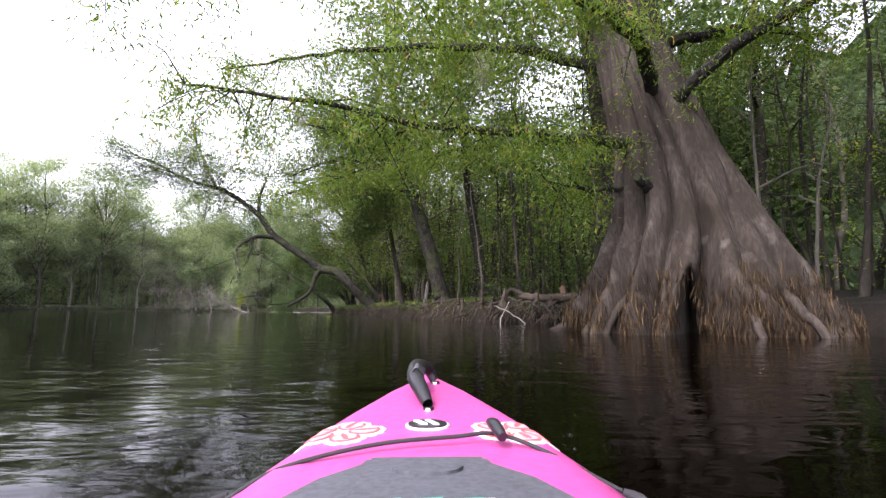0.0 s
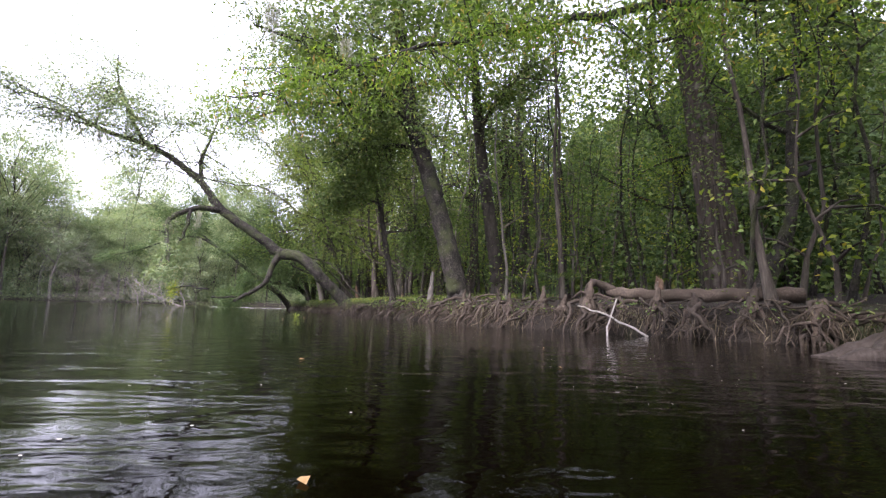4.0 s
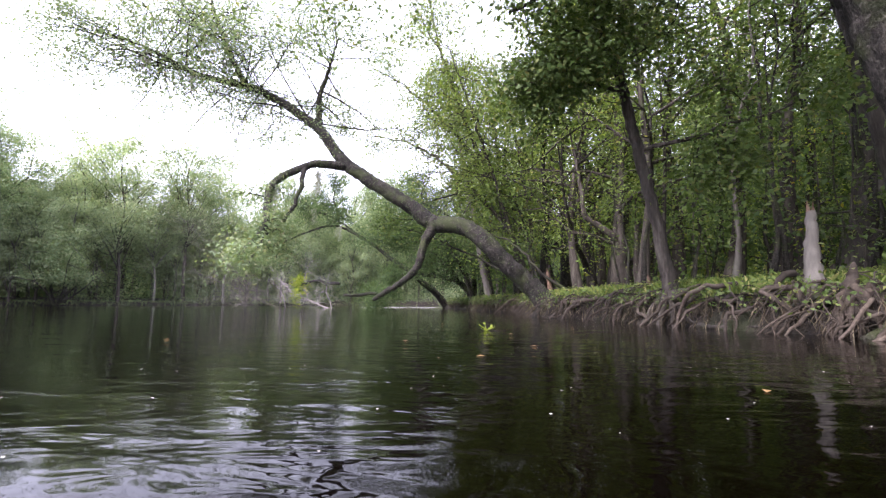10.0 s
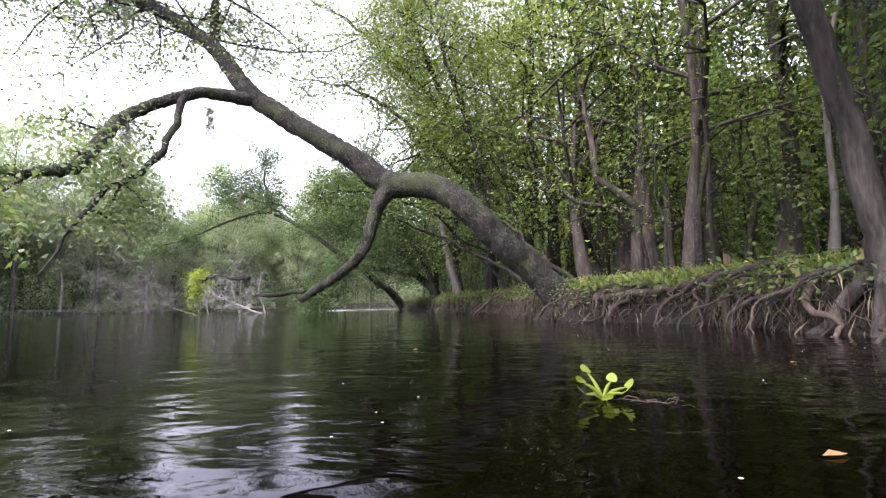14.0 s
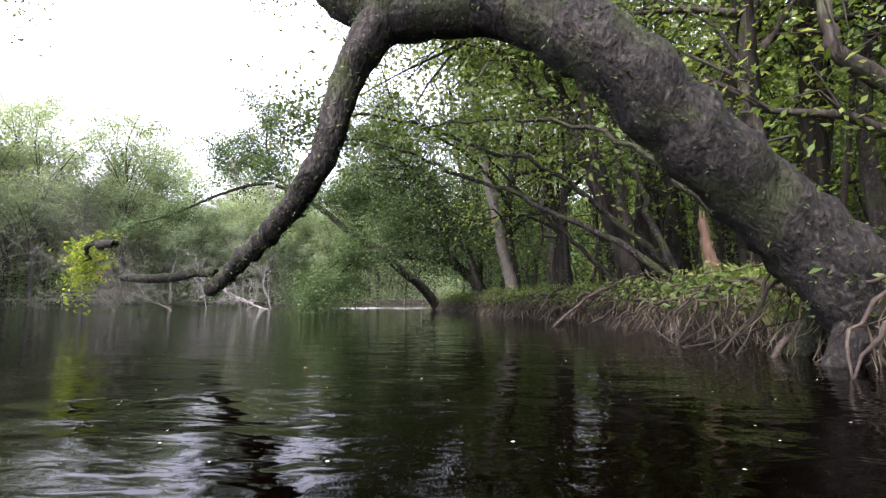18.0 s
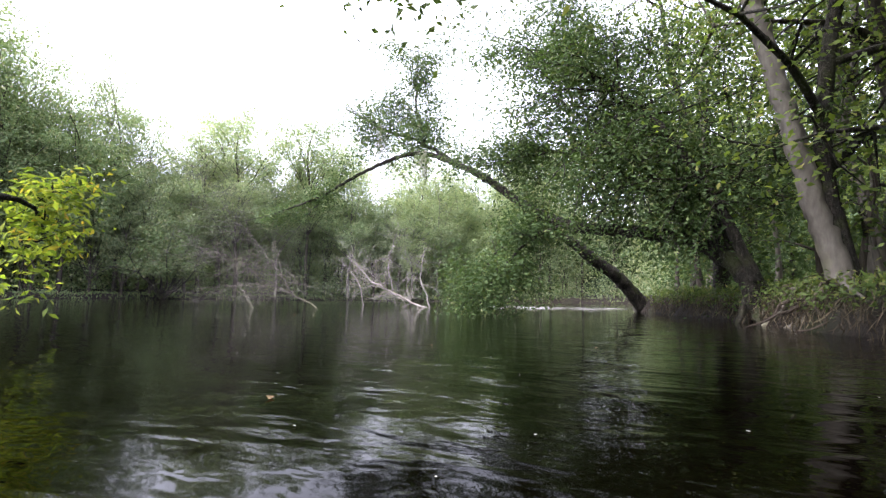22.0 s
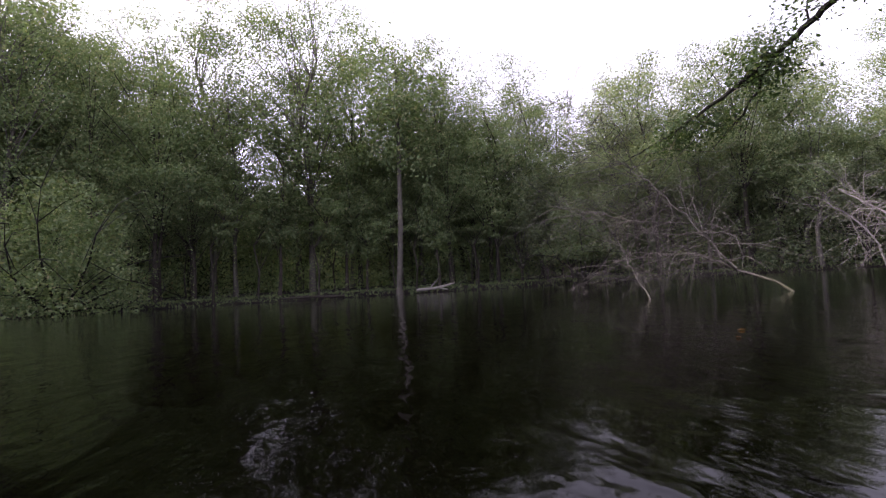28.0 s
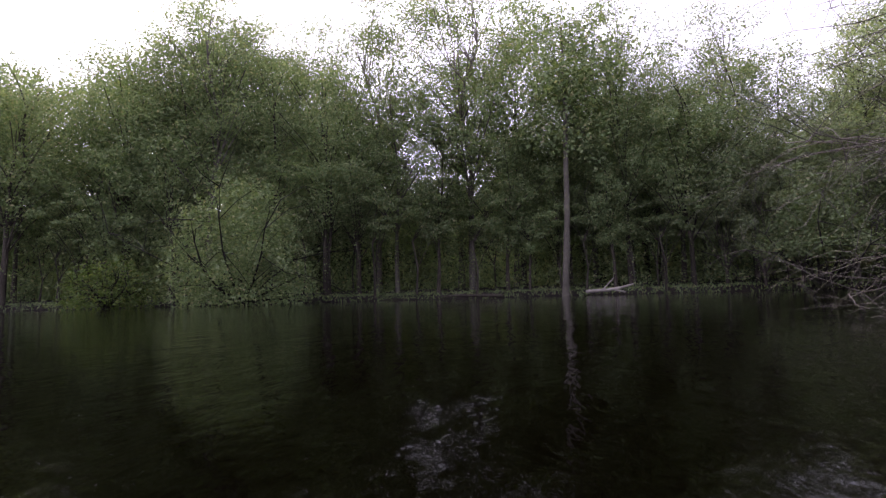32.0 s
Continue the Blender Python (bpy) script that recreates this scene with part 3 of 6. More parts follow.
far_line = np.array(FAR_BANK[::-1], float)
seg = np.r_[0, np.cumsum(np.linalg.norm(np.diff(far_line, axis=0), axis=1))]
far_spots = []
tries = 0
while len(far_spots) < 180 and tries < 6000:
    tries += 1
    s = rng.uniform(30, seg[-1])
    bx, by = np.interp(s, seg, far_line[:, 0]), np.interp(s, seg, far_line[:, 1])
    back = 1.2 + 17 * rng.random() ** 1.2
    ax, ay = np.interp(s + 1, seg, far_line[:, 0]) - np.interp(s - 1, seg, far_line[:, 0]), np.interp(s + 1, seg, far_line[:, 1]) - np.interp(s - 1, seg, far_line[:, 1])
    L = math.hypot(ax, ay)
    x, y = bx - ay / L * back, by + ax / L * back
    if float(inland(x, y)[0]) < 0.8 or any((x - a) ** 2 + (y - b) ** 2 < 4.2 for a, b in far_spots):
        continue
    far_spots.append((x, y))
    k = int(rng.choice([0, 1, 2, 4])) if back > 4.5 else int(rng.choice([0, 2, 3, 4, 4]))
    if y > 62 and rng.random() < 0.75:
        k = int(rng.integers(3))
        planted("far_bank_tree", HAZED[k], upright(x, y, rng.uniform(0, 360), rng.uniform(0.85, 1.12)), "grey-green tree at the river bend, leaves paled for haze", "trees of the far bank")
        continue
    planted("far_bank_tree", FAR[k], upright(x, y, rng.uniform(0, 360), rng.uniform(0.85, 1.12) * (1.22 if y < 44 else 1.0), rng.uniform(-3, 3)), FAR_LABELS[k], "trees of the far bank")


for x, y in ((-60, 92), (-65, 97), (-57, 98), (-68, 88), (-71, 95), (-51, 101), (-46, 104), (-40, 106), (-62, 103), (-34, 107), (-22, 105), (-17, 104), (-27, 107), (-13, 99), (-11, 93), (-9, 87), (-7, 80), (-15, 108), (-10, 104), (-68, 27.5), (-70, 31), (-66.8, 24.5), (-69, 54), (-71, 57.5)):
    k = int(rng.choice([0, 1, 2]))
    planted("far_bank_tree", HAZED[k] if y > 62 else FAR[k], upright(x, y, rng.uniform(0, 360), rng.uniform(0.85, 1.1)), FAR_LABELS[k], "trees of the far bank")

# undergrowth and the woods behind, too dense to count
def thicket(name, seed, line, s0, s1, d0, d1, z0, z1, clumps, per, spread, blade, mat, label, least=0.2):
    """Leaf clumps in the band between two distances inland of a shoreline."""
    rng = np.random.default_rng(seed)
    line = np.array(line, float)
    run = np.r_[0, np.cumsum(np.linalg.norm(np.diff(line, axis=0), axis=1))]
    s = rng.uniform(s0, min(s1, run[-1] - 1.5), clumps)
    bx, by = np.interp(s, run, line[:, 0]), np.interp(s, run, line[:, 1])
    tx = np.interp(s + 1, run, line[:, 0]) - np.interp(s - 1, run, line[:, 0])
    ty = np.interp(s + 1, run, line[:, 1]) - np.interp(s - 1, run, line[:, 1])
    n = np.hypot(tx, ty)
    d = d0 + (d1 - d0) * rng.random(clumps)
    x, y = bx + ty / n * d, by - tx / n * d
    keep = inland(x, y) > least
    x, y = x[keep], y[keep]
    z = height(x, y) + z0 + (z1 - z0) * rng.random(len(x)) ** 1.6
    g = Geo()
    leaves(g, rng, np.stack([x, y, z], -1), per, spread, blade, slim=0.6)
    tagged(new(name, g.mesh(name, mat)), label, "undergrowth", kind="stuff")


thicket("undergrowth", 71, RIGHT_BANK, 55, 150, 3, 18, 0.2, 4.5, 1700, 14, (0.5, 0.5, 0.35), 0.15, FOL_BANK, "thin green undergrowth between the bank trees")
thicket("canopy", 78, RIGHT_BANK, 45, 170, 2.5, 20, 8.0, 17.0, 5400, 14, (0.7, 0.7, 0.35), 0.2, FOL_BANK, "high closed leaf canopy over the near bank")
# added mostly overhead, to shade the cypress and darken the water's reflections
thicket("canopy", 82, RIGHT_BANK, 50, 92, -4.5, 3.5, 10.5, 20.0, 3300, 18, (0.8, 0.8, 0.45), 0.22, FOL_BANK, "high leaves added over the river to shade bank and water", -6.0)
# the dark leaf colour stands in for shade inside the forest
thicket("undergrowth", 79, RIGHT_BANK, 42, 112, 7.5, 20, 1.5, 16.0, 3600, 16, (0.7, 0.7, 0.5), 0.24, FOL_DARK, "dense leaves beside the cypress, dark for the shade between trunks")
# one woods in two leaf colours: shade first, then backlit haze
thicket("far_woods", 72, RIGHT_BANK, 20, 92, 14, 26, 0.0, 21.0, 1500, 14, (1.1, 1.1, 0.8), 0.6, FOL_DARK, "deep woods in shade-dark leaves closing the view behind the near bank")
thicket("far_woods", 83, RIGHT_BANK, 92, 180, 14, 26, 0.0, 19.0, 1500, 26, (1.1, 1.1, 0.8), 0.36, FOL_SPRING, "woods in leaves paled for backlit haze behind the grassy bank")
# dark leaves put where the gap behind the overhanging tree lies in shade
thicket("undergrowth", 84, RIGHT_BANK, 115, 150, 1.2, 7, 0.8, 11.0, 1500, 22, (0.8, 0.8, 0.5), 0.17, FOL_DARK, "leaves coloured as shade between trunks behind the overhanging tree")
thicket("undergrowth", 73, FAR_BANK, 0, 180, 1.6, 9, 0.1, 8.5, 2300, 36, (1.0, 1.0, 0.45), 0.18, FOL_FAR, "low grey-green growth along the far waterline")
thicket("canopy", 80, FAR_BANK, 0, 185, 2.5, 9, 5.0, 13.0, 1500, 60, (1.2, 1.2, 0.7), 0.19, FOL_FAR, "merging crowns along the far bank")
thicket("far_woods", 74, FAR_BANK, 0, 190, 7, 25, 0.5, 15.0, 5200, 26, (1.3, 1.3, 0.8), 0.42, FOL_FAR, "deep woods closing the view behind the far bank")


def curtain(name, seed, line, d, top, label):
    """A sheet coloured as woodland shade far behind the trees, uneven in plan and along its top."""
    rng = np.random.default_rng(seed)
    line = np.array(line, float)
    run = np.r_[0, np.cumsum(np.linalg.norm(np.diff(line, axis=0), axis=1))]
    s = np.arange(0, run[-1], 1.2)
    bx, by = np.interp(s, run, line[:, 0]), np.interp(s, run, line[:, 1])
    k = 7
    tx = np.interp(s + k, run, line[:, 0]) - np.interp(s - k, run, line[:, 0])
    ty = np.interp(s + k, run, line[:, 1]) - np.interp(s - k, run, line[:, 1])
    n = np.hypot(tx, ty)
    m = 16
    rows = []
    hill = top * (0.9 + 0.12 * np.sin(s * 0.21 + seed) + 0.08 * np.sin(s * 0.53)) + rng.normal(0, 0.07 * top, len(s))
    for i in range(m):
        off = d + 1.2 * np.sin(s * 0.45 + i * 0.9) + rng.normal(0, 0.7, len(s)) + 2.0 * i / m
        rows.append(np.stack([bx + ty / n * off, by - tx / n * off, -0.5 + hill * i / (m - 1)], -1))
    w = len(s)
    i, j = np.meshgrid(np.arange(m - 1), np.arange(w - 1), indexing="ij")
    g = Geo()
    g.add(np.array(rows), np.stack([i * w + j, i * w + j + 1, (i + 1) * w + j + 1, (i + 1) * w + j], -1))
    tagged(new(name, g.mesh(name, WOODS_SHADE)), label, "backdrop", kind="structure")


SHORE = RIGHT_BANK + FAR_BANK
curtain("backdrop", 75, SHORE, 25, 21.0, "backdrop sheet darkened as the shaded woods behind the river banks")
thicket("undergrowth", 77, SHORE, 136, 212, 0.4, 9, 0.1, 9.0, 2300, 26, (1.0, 1.0, 0.6), 0.26, FOL_HAZED, "dense growth closing the far bend of the river")

# ---------------------------------------------------------------- the great cypress
def cypress():
    rng = np.random.default_rng(41)
    ob = thing("bald_cypress", pose(5.6, 11.25, 0) @ Matrix.Scale(0.93, 4), "huge old bald cypress with fluted, flared base in the water", "tree")
    n_a, n_z = 360, 64
    a = np.linspace(0, 2 * np.pi, n_a, endpoint=False)
    z = np.r_[np.linspace(-0.5, 0.6, 10), np.linspace(0.75, 9, n_z - 10)]
    rows, open_at = [], []
    for h in z:
        u = max(h, 0) / 9
        base = float(np.interp(h, [-0.5, 0.2, 1.2, 2.4, 4.2, 6.9, 9], [2.6, 2.4, 2.08, 1.7, 1.16, 0.86, 0.8]))
        flute = 0.95 * math.exp(-max(h, 0) / 3.4) + 0.12
        wa = a + 0.2 * np.sin(3 * a + 0.7) + 0.09 * np.sin(5 * a + 0.7 * h) + 0.05 * np.sin(2 * a - 1.1 * h)
        low = float(np.clip(1.3 - h / 2.4, 0, 1))
        bold = np.clip(1.0 + 0.3 * np.sin(2 * a + 0.5 + 0.3 * h) + 0.3 * np.sin(5 * a + 4.2), 0.5, 1.5)
        broad = np.abs(np.sin(6.5 * wa + 1.1 + 0.3 * np.sin(0.9 * h)))
        ridge = np.abs(np.sin(11.5 * wa + 0.9 * np.sin(1.3 * h + 3 * a)))
        r = base * (1 + flute * bold * (0.62 * (broad**0.55 - 0.72) + 0.4 * low * (ridge**0.55 - 0.72)))
        r *= 1 + low * (0.045 * np.sin(9 * wa + 2.3 * h) * np.sin(2.2 * h + 4 * a) + 0.03 * np.sin(17 * a + 3.9 * h) * np.sin(3.1 * h - 7 * a))
        r *= 1 - 0.3 * np.exp(-((np.angle(np.exp(1j * (a - radians(140)))) / 0.75) ** 2)) * np.clip(1.3 - h / 3.5, 0, 1)
        r *= 1 + 0.01 * np.sin(37 * wa + 0.6 * h) + 0.006 * np.sin(61 * wa + h) + rng.normal(0, 0.003, n_a)
        # the hollow at the foot
        gap = 0.13 * math.sqrt(max(0.0, 1 - max(h, 0) / 1.25)) + 1e-3
        hole = np.exp(-((np.angle(np.exp(1j * (a - radians(246)))) / gap) ** 4)) * (h < 1.25)
        r *= 1 - 0.72 * hole
        open_at.append(hole < 0.05)
        cx = float(np.interp(h, [0, 2.4, 4.2, 6.9, 9], [0, 0, -0.35, -1.1, -1.5]))
        rows.append(np.stack([cx + r * np.cos(a), r * np.sin(a) * 0.92, np.full(n_a, h)], -1))
    g = Geo()
    i, j = np.meshgrid(np.arange(n_z - 1), np.arange(n_a), indexing="ij")
    k = (j + 1) % n_a
    g.add(np.array(rows), np.stack([i * n_a + j, i * n_a + k, (i + 1) * n_a + k, (i + 1) * n_a + j], -1))
    top = rows[-1].mean(0)
    tube(g, arr((*top, 0.9), (top[0] - 0.7, top[1], 14, 0.7), (top[0] - 1.2, top[1] + 0.3, 19, 0.3)), 14, 0.8, 0.03, rng)
    part("trunk", g.mesh("trunk", CYPRESS), ob)
    # the fringe of hair roots and old waterline fibres round the foot
    f = Geo()
    foot = []
    for i_, row in enumerate(rows):
        if 0.0 < z[i_] < 1.45:
            pick = rng.integers(0, n_a, int(520 * (1.6 - z[i_]) / 1.3))
            foot.append(row[pick[open_at[i_][pick]]])
    leaves(f, rng, np.concatenate(foot) * [1.01, 1.01, 1], 7, (0.05, 0.05, 0.12), 0.3, 0.3, 6.0, 0.075)
    part("root_fringe", f.mesh("root_fringe", FIBRE), ob, "red-brown fringe of hair roots")
    # a broken stub
    g = Geo()
    tube(g, arr((-1.1, -0.8, 3.2, 0.16), (-1.45, -1.1, 3.35, 0.13), (-1.62, -1.25, 3.4, 0.09)), 9, 0.08, 0.12, rng)
    part("stub", g.mesh("stub", BARK_DARK), ob, "dark stub of a broken limb")
    # spreading feet that run out along the bank and into the water
    for deg, reach, thick in ((118, 3.6, 0.34), (134, 3.5, 0.34), (150, 3.6, 0.5), (163, 3.6, 0.36), (178, 3.4, 0.3), (100, 3.4, 0.3), (205, 3.3, 0.2), (216, 3.2, 0.16), (268, 3.1, 0.2), (300, 3.2, 0.2)):
        e = np.array([math.cos(radians(deg)), math.sin(radians(deg)) * 0.92])
        k = 0.78 if deg < 180 else 1.0
        w = Geo()
        s = np.array([-e[1], e[0]]) * rng.normal(0, 0.2)
        tube(w, arr((*(e * k * 1.55), 1.75, thick * 0.5), (*(e * k * 2.1 + s * 0.3), 0.95, thick * 0.6), (*(e * k * 2.6 + s), 0.4, thick * 0.5), (*(e * reach + s), -0.25, thick * 0.3)), 9, 0.15, 0.1, rng, 0.02)
        part("root", w.mesh("root", CYPRESS), ob)
    limbs = [
        arr((-1.3, -0.3, 4.5, 0.16), (-3.5, -1.6, 4.2, 0.11), (-6.0, -2.6, 4.0, 0.075), (-8.2, -3.0, 4.25, 0.045), (-10.6, -3.2, 4.5, 0.02)),
        arr((-1.0, -0.8, 5.6, 0.18), (-2.0, -2.2, 6.2, 0.14), (-4.5, -3.5, 6.6, 0.08), (-8, -4.4, 6.3, 0.04), (-11, -5, 5.8, 0.015)),
        arr((-1.2, 0.4, 6.6, 0.2), (-4, 0.9, 7.6, 0.13), (-8, 1.2, 7.7, 0.07), (-12, 1.0, 7.0, 0.02)),
        arr((-1.3, 0.8, 5.0, 0.12), (-4, 2.4, 5.4, 0.08), (-8, 4.0, 5.2, 0.04), (-11.5, 5, 4.4, 0.012)),
        arr((-0.6, -0.6, 5.2, 0.17), (0.2, -2.0, 6.0, 0.13), (1.5, -3.4, 6.4, 0.07), (2.8, -4.2, 6.2, 0.02)),
        arr((-1.3, 0.2, 8.4, 0.2), (-4.4, -0.8, 9.6, 0.12), (-8.6, -1.4, 9.6, 0.05), (-12, -1.6, 8.8, 0.02)),
        arr((-0.6, 0.6, 7.4, 0.18), (2.5, 1.5, 8.6, 0.12), (5.5, 2.0, 8.8, 0.04)),
        arr((-1.4, 0, 3.5, 0.07), (-2.4, -0.8, 3.2, 0.05), (-3.6, -1.2, 3.3, 0.02)),
    ]
    for pts in limbs:
        w = Geo()
        c = tube(w, pts, 7, 0.4, 0.06, rng, 0.03)
        sprigs = []
        for q in c[4:]:
            for _ in range(3):
                e = rng.normal(0, 1, 3) * [1, 1, 0.5] - [0, 0, 0.25]
                e /= np.linalg.norm(e)
                ln = rng.uniform(0.5, 1.5)
                m = q[:3] + e * ln * 0.5 + [0, 0, -0.05]
                end = q[:3] + e * ln - [0, 0, 0.3 * ln]
                tube(w, [np.r_[q[:3], 0.018], np.r_[m, 0.01], np.r_[end, 0.004]], 4, 0.4)
                sprigs += [q[:3] * (1 - s) + end * s for s in (0.25, 0.45, 0.6, 0.75, 0.9, 1.0)]
        limb = part("limb", w.mesh("limb", BARK_DARK), ob)
        f = Geo()
        leaves(f, rng, sprigs, 27, (0.2, 0.2, 0.16), 0.12, 0.35, 0.9, 0.22)
        part("foliage", f.mesh("foliage", FOL_CYP), limb, "feathery yellow-green needle sprays")
    return ob


cypress()



def fluted_cypress(x, y, seed):
    """A younger cypress with a straight, deeply fluted trunk, leaning a little towards the river."""
    rng = np.random.default_rng(seed)
    ob = thing("bald_cypress", pose(x, y, 0.3), "straight bald cypress with a deeply fluted red-grey trunk", "tree")
    n_a = 96
    a = np.linspace(0, 2 * np.pi, n_a, endpoint=False)
    z = np.r_[np.linspace(-0.2, 6, 40), np.linspace(6.5, 19, 14)]
    rows = []
    for h in z:
        base = float(np.interp(h, [-0.2, 0.6, 1.6, 4, 8, 14, 19], [0.92, 0.72, 0.6, 0.5, 0.42, 0.28, 0.06]))
        wa = a + 0.12 * np.sin(3 * a) + 0.04 * np.sin(2 * a + 0.5 * h)
        r = base * (1 + 0.3 * (np.abs(np.sin(6 * wa)) ** 0.6 - 0.7) * math.exp(-max(h, 0) / 9)) * (1 + rng.normal(0, 0.006, n_a))
        rows.append(np.stack([r * np.cos(a) - 0.13 * h, r * np.sin(a), np.full(n_a, h)], -1))
    g = Geo()
    i, j = np.meshgrid(np.arange(len(z) - 1), np.arange(n_a), indexing="ij")
    k = (j + 1) % n_a
    g.add(np.array(rows), np.stack([i * n_a + j, i * n_a + k, (i + 1) * n_a + k, (i + 1) * n_a + j], -1))
    part("trunk", g.mesh("trunk", CYPRESS), ob)
    for h in (5.5, 7, 8.2, 9.5, 11, 12.5, 14):
        e = rng.uniform(0, 6.28)
        c, d = np.array([-0.13 * h, 0, h]), np.array([math.cos(e), math.sin(e), 0.15])
        w, ends = Geo(), []
        branch_out(w, rng, c, d, rng.uniform(2.0, 3.4), 0.07, ends, 1, 0.12, 5)
        limb = part("limb", w.mesh("limb", BARK_DARK), ob)
        f = Geo()
        leaves(f, rng, ends, 40, (0.4, 0.4, 0.25), 0.12, 0.35, 0.6, 0.25)
        part("foliage", f.mesh("foliage", FOL_CYP), limb)
    return ob


fluted_cypress(8.4, 21.45, 48)


# ---------------------------------------------------------------- trees with a place of their own
def custom_tree(name, label, trunks, bark, foliage, seed, crown=None, per=40, blade=0.12, puff=0.35, roots=0, base=None, twig=1.0, group=""):
    """Trunk and limbs along given lines (x, y, z, radius); twigs and leaves on the limbs named in crown as (row, from, density)."""
    rng = np.random.default_rng(seed)
    ob = thing(name, pose(0, 0, 0), label, "tree", group)
    lines_ = []
    for k, pts in enumerate(trunks):
        g = Geo()
        big = pts[0][3] > 0.12
        lines_.append(tube(g, pts, 22 if big else 8, 0.12 if big else 0.25, 0.05 if big else 0.07, rng, 0.012 if big else 0.03))
        part("trunk" if k == 0 else "limb", g.mesh("trunk" if k == 0 else "limb", bark), ob)
    if roots:
        for k in range(roots):
            g = Geo()
            a = 2 * math.pi * k / roots + rng.uniform(-0.3, 0.3)
            r0 = trunks[0][0][3]
            x, y, z = base
            reach = rng.uniform(1.4, 2.6)
            pts = [(x + 0.5 * r0 * math.cos(a), y + 0.5 * r0 * math.sin(a), z + 0.6 * r0, r0 * 0.32)]
            for s in (0.35, 0.7, 1.0):
                px, py = x + reach * s * math.cos(a + 0.3 * s), y + reach * s * math.sin(a + 0.3 * s)
                pts.append((px, py, max(float(height(px, py)[0]), -0.2) + 0.05 * (1 - s) + 0.02, r0 * (0.24 - 0.18 * s)))
            tube(g, arr(*pts), 8, 0.2, 0.08, rng, 0.02)
            part("root", g.mesh("root", bark), ob)
    if crown:
        wood, ends = Geo(), []
        for row, start, count, length in crown:
            c = lines_[row]
            for q in rng.uniform(start, 1, count):
                at = c[min(len(c) - 1, int(q * len(c)))]
                e = rng.normal(0, 1, 3) * [1, 1, 0.7] + [0, 0, 0.15]
                e /= np.linalg.norm(e)
                branch_out(wood, rng, at[:3], e, length * rng.uniform(0.6, 1.3), (min(at[3] * 0.4, 0.03) + 0.006) * twig, ends, 1, 0.12, 4)
        part("branchwork", wood.mesh("branchwork", bark), ob)
        if per:
            f = Geo()
            leaves(f, rng, ends, per, (puff, puff, puff * 0.7), blade)
            part("crown", f.mesh("crown", foliage), ob)
    return ob


custom_tree("leaning_tree", "old mossy tree arching over the water with a broken hanging limb", [
    arr((-4.1, 34.4, -0.3, 0.46), (-4.55, 34.4, 0.3, 0.37), (-5.22, 34.4, 1.08, 0.31), (-6.0, 34.15, 1.8, 0.295), (-6.68, 34.1, 2.54, 0.29), (-7.53, 34.35, 3.1, 0.285), (-8.5, 34.5, 3.25, 0.285),
        (-9.5, 34.5, 4.0, 0.255), (-11.75, 34.4, 5.5, 0.23), (-13.15, 34.6, 7.15, 0.18), (-15.6, 34.7, 8.8, 0.14), (-18.2, 34, 9.5, 0.09), (-20, 33.6, 10.5, 0.05), (-21.8, 33, 11.1, 0.02)),
    arr((-8.45, 34.45, 3.15, 0.22), (-8.75, 34.4, 2.66, 0.165), (-8.9, 34.36, 2.15, 0.14), (-9.1, 34.36, 1.6, 0.125), (-9.55, 34.66, 1.28, 0.112), (-10.05, 35.0, 1.03, 0.104), (-10.6, 35.4, 0.8, 0.095), (-11.08, 35.72, 0.58, 0.085)),
    arr((-10.95, 35.62, 0.78, 0.06), (-11.6, 35.66, 0.74, 0.058), (-12.3, 35.65, 0.74, 0.05)),
    arr((-11.75, 34.4, 5.45, 0.17), (-12.79, 33.6, 5.35, 0.13), (-13.6, 32.5, 4.4, 0.12), (-12.4, 30.2, 2.7, 0.09), (-11.97, 29.2, 2.26, 0.06), (-11.3, 28, 1.9, 0.02)),
    arr((-12.9, 33.42, 5.25, 0.09), (-12.95, 32.6, 3.5, 0.07), (-13.2, 31.5, 2.5, 0.06), (-13.34, 31, 1.7, 0.035), (-13.3, 30.5, 1.0, 0.012)),
    arr((-13.2, 35, 7.3, 0.14), (-13.25, 35, 8.5, 0.1), (-12.94, 35, 9.4, 0.07), (-12.5, 35, 10.9, 0.03)),
    arr((-12.5, 35.7, 1.18, 0.055), (-13.6, 36.5, 1.27, 0.05), (-14.6, 37.3, 1.32, 0.035), (-15.3, 37.9, 1.27, 0.02), (-15.7, 38.2, 1.1, 0.01)),
    arr((-16.2, 34.5, 9.1, 0.12), (-17.07, 34.5, 10.7, 0.09), (-17.8, 34.5, 12.4, 0.06), (-18.1, 34.5, 14.2, 0.02)),
], BARK_DARK, FOL_FAR, 51, [(0, 0.55, 50, 3.6), (0, 0.85, 24, 3.2), (3, 0.25, 5, 0.9), (5, 0.2, 20, 2.6), (7, 0.2, 24, 2.8), (4, 0.3, 4, 0.8)], 14, 0.1, 0.34, 5, (-4.5, 34.5, 0.2))

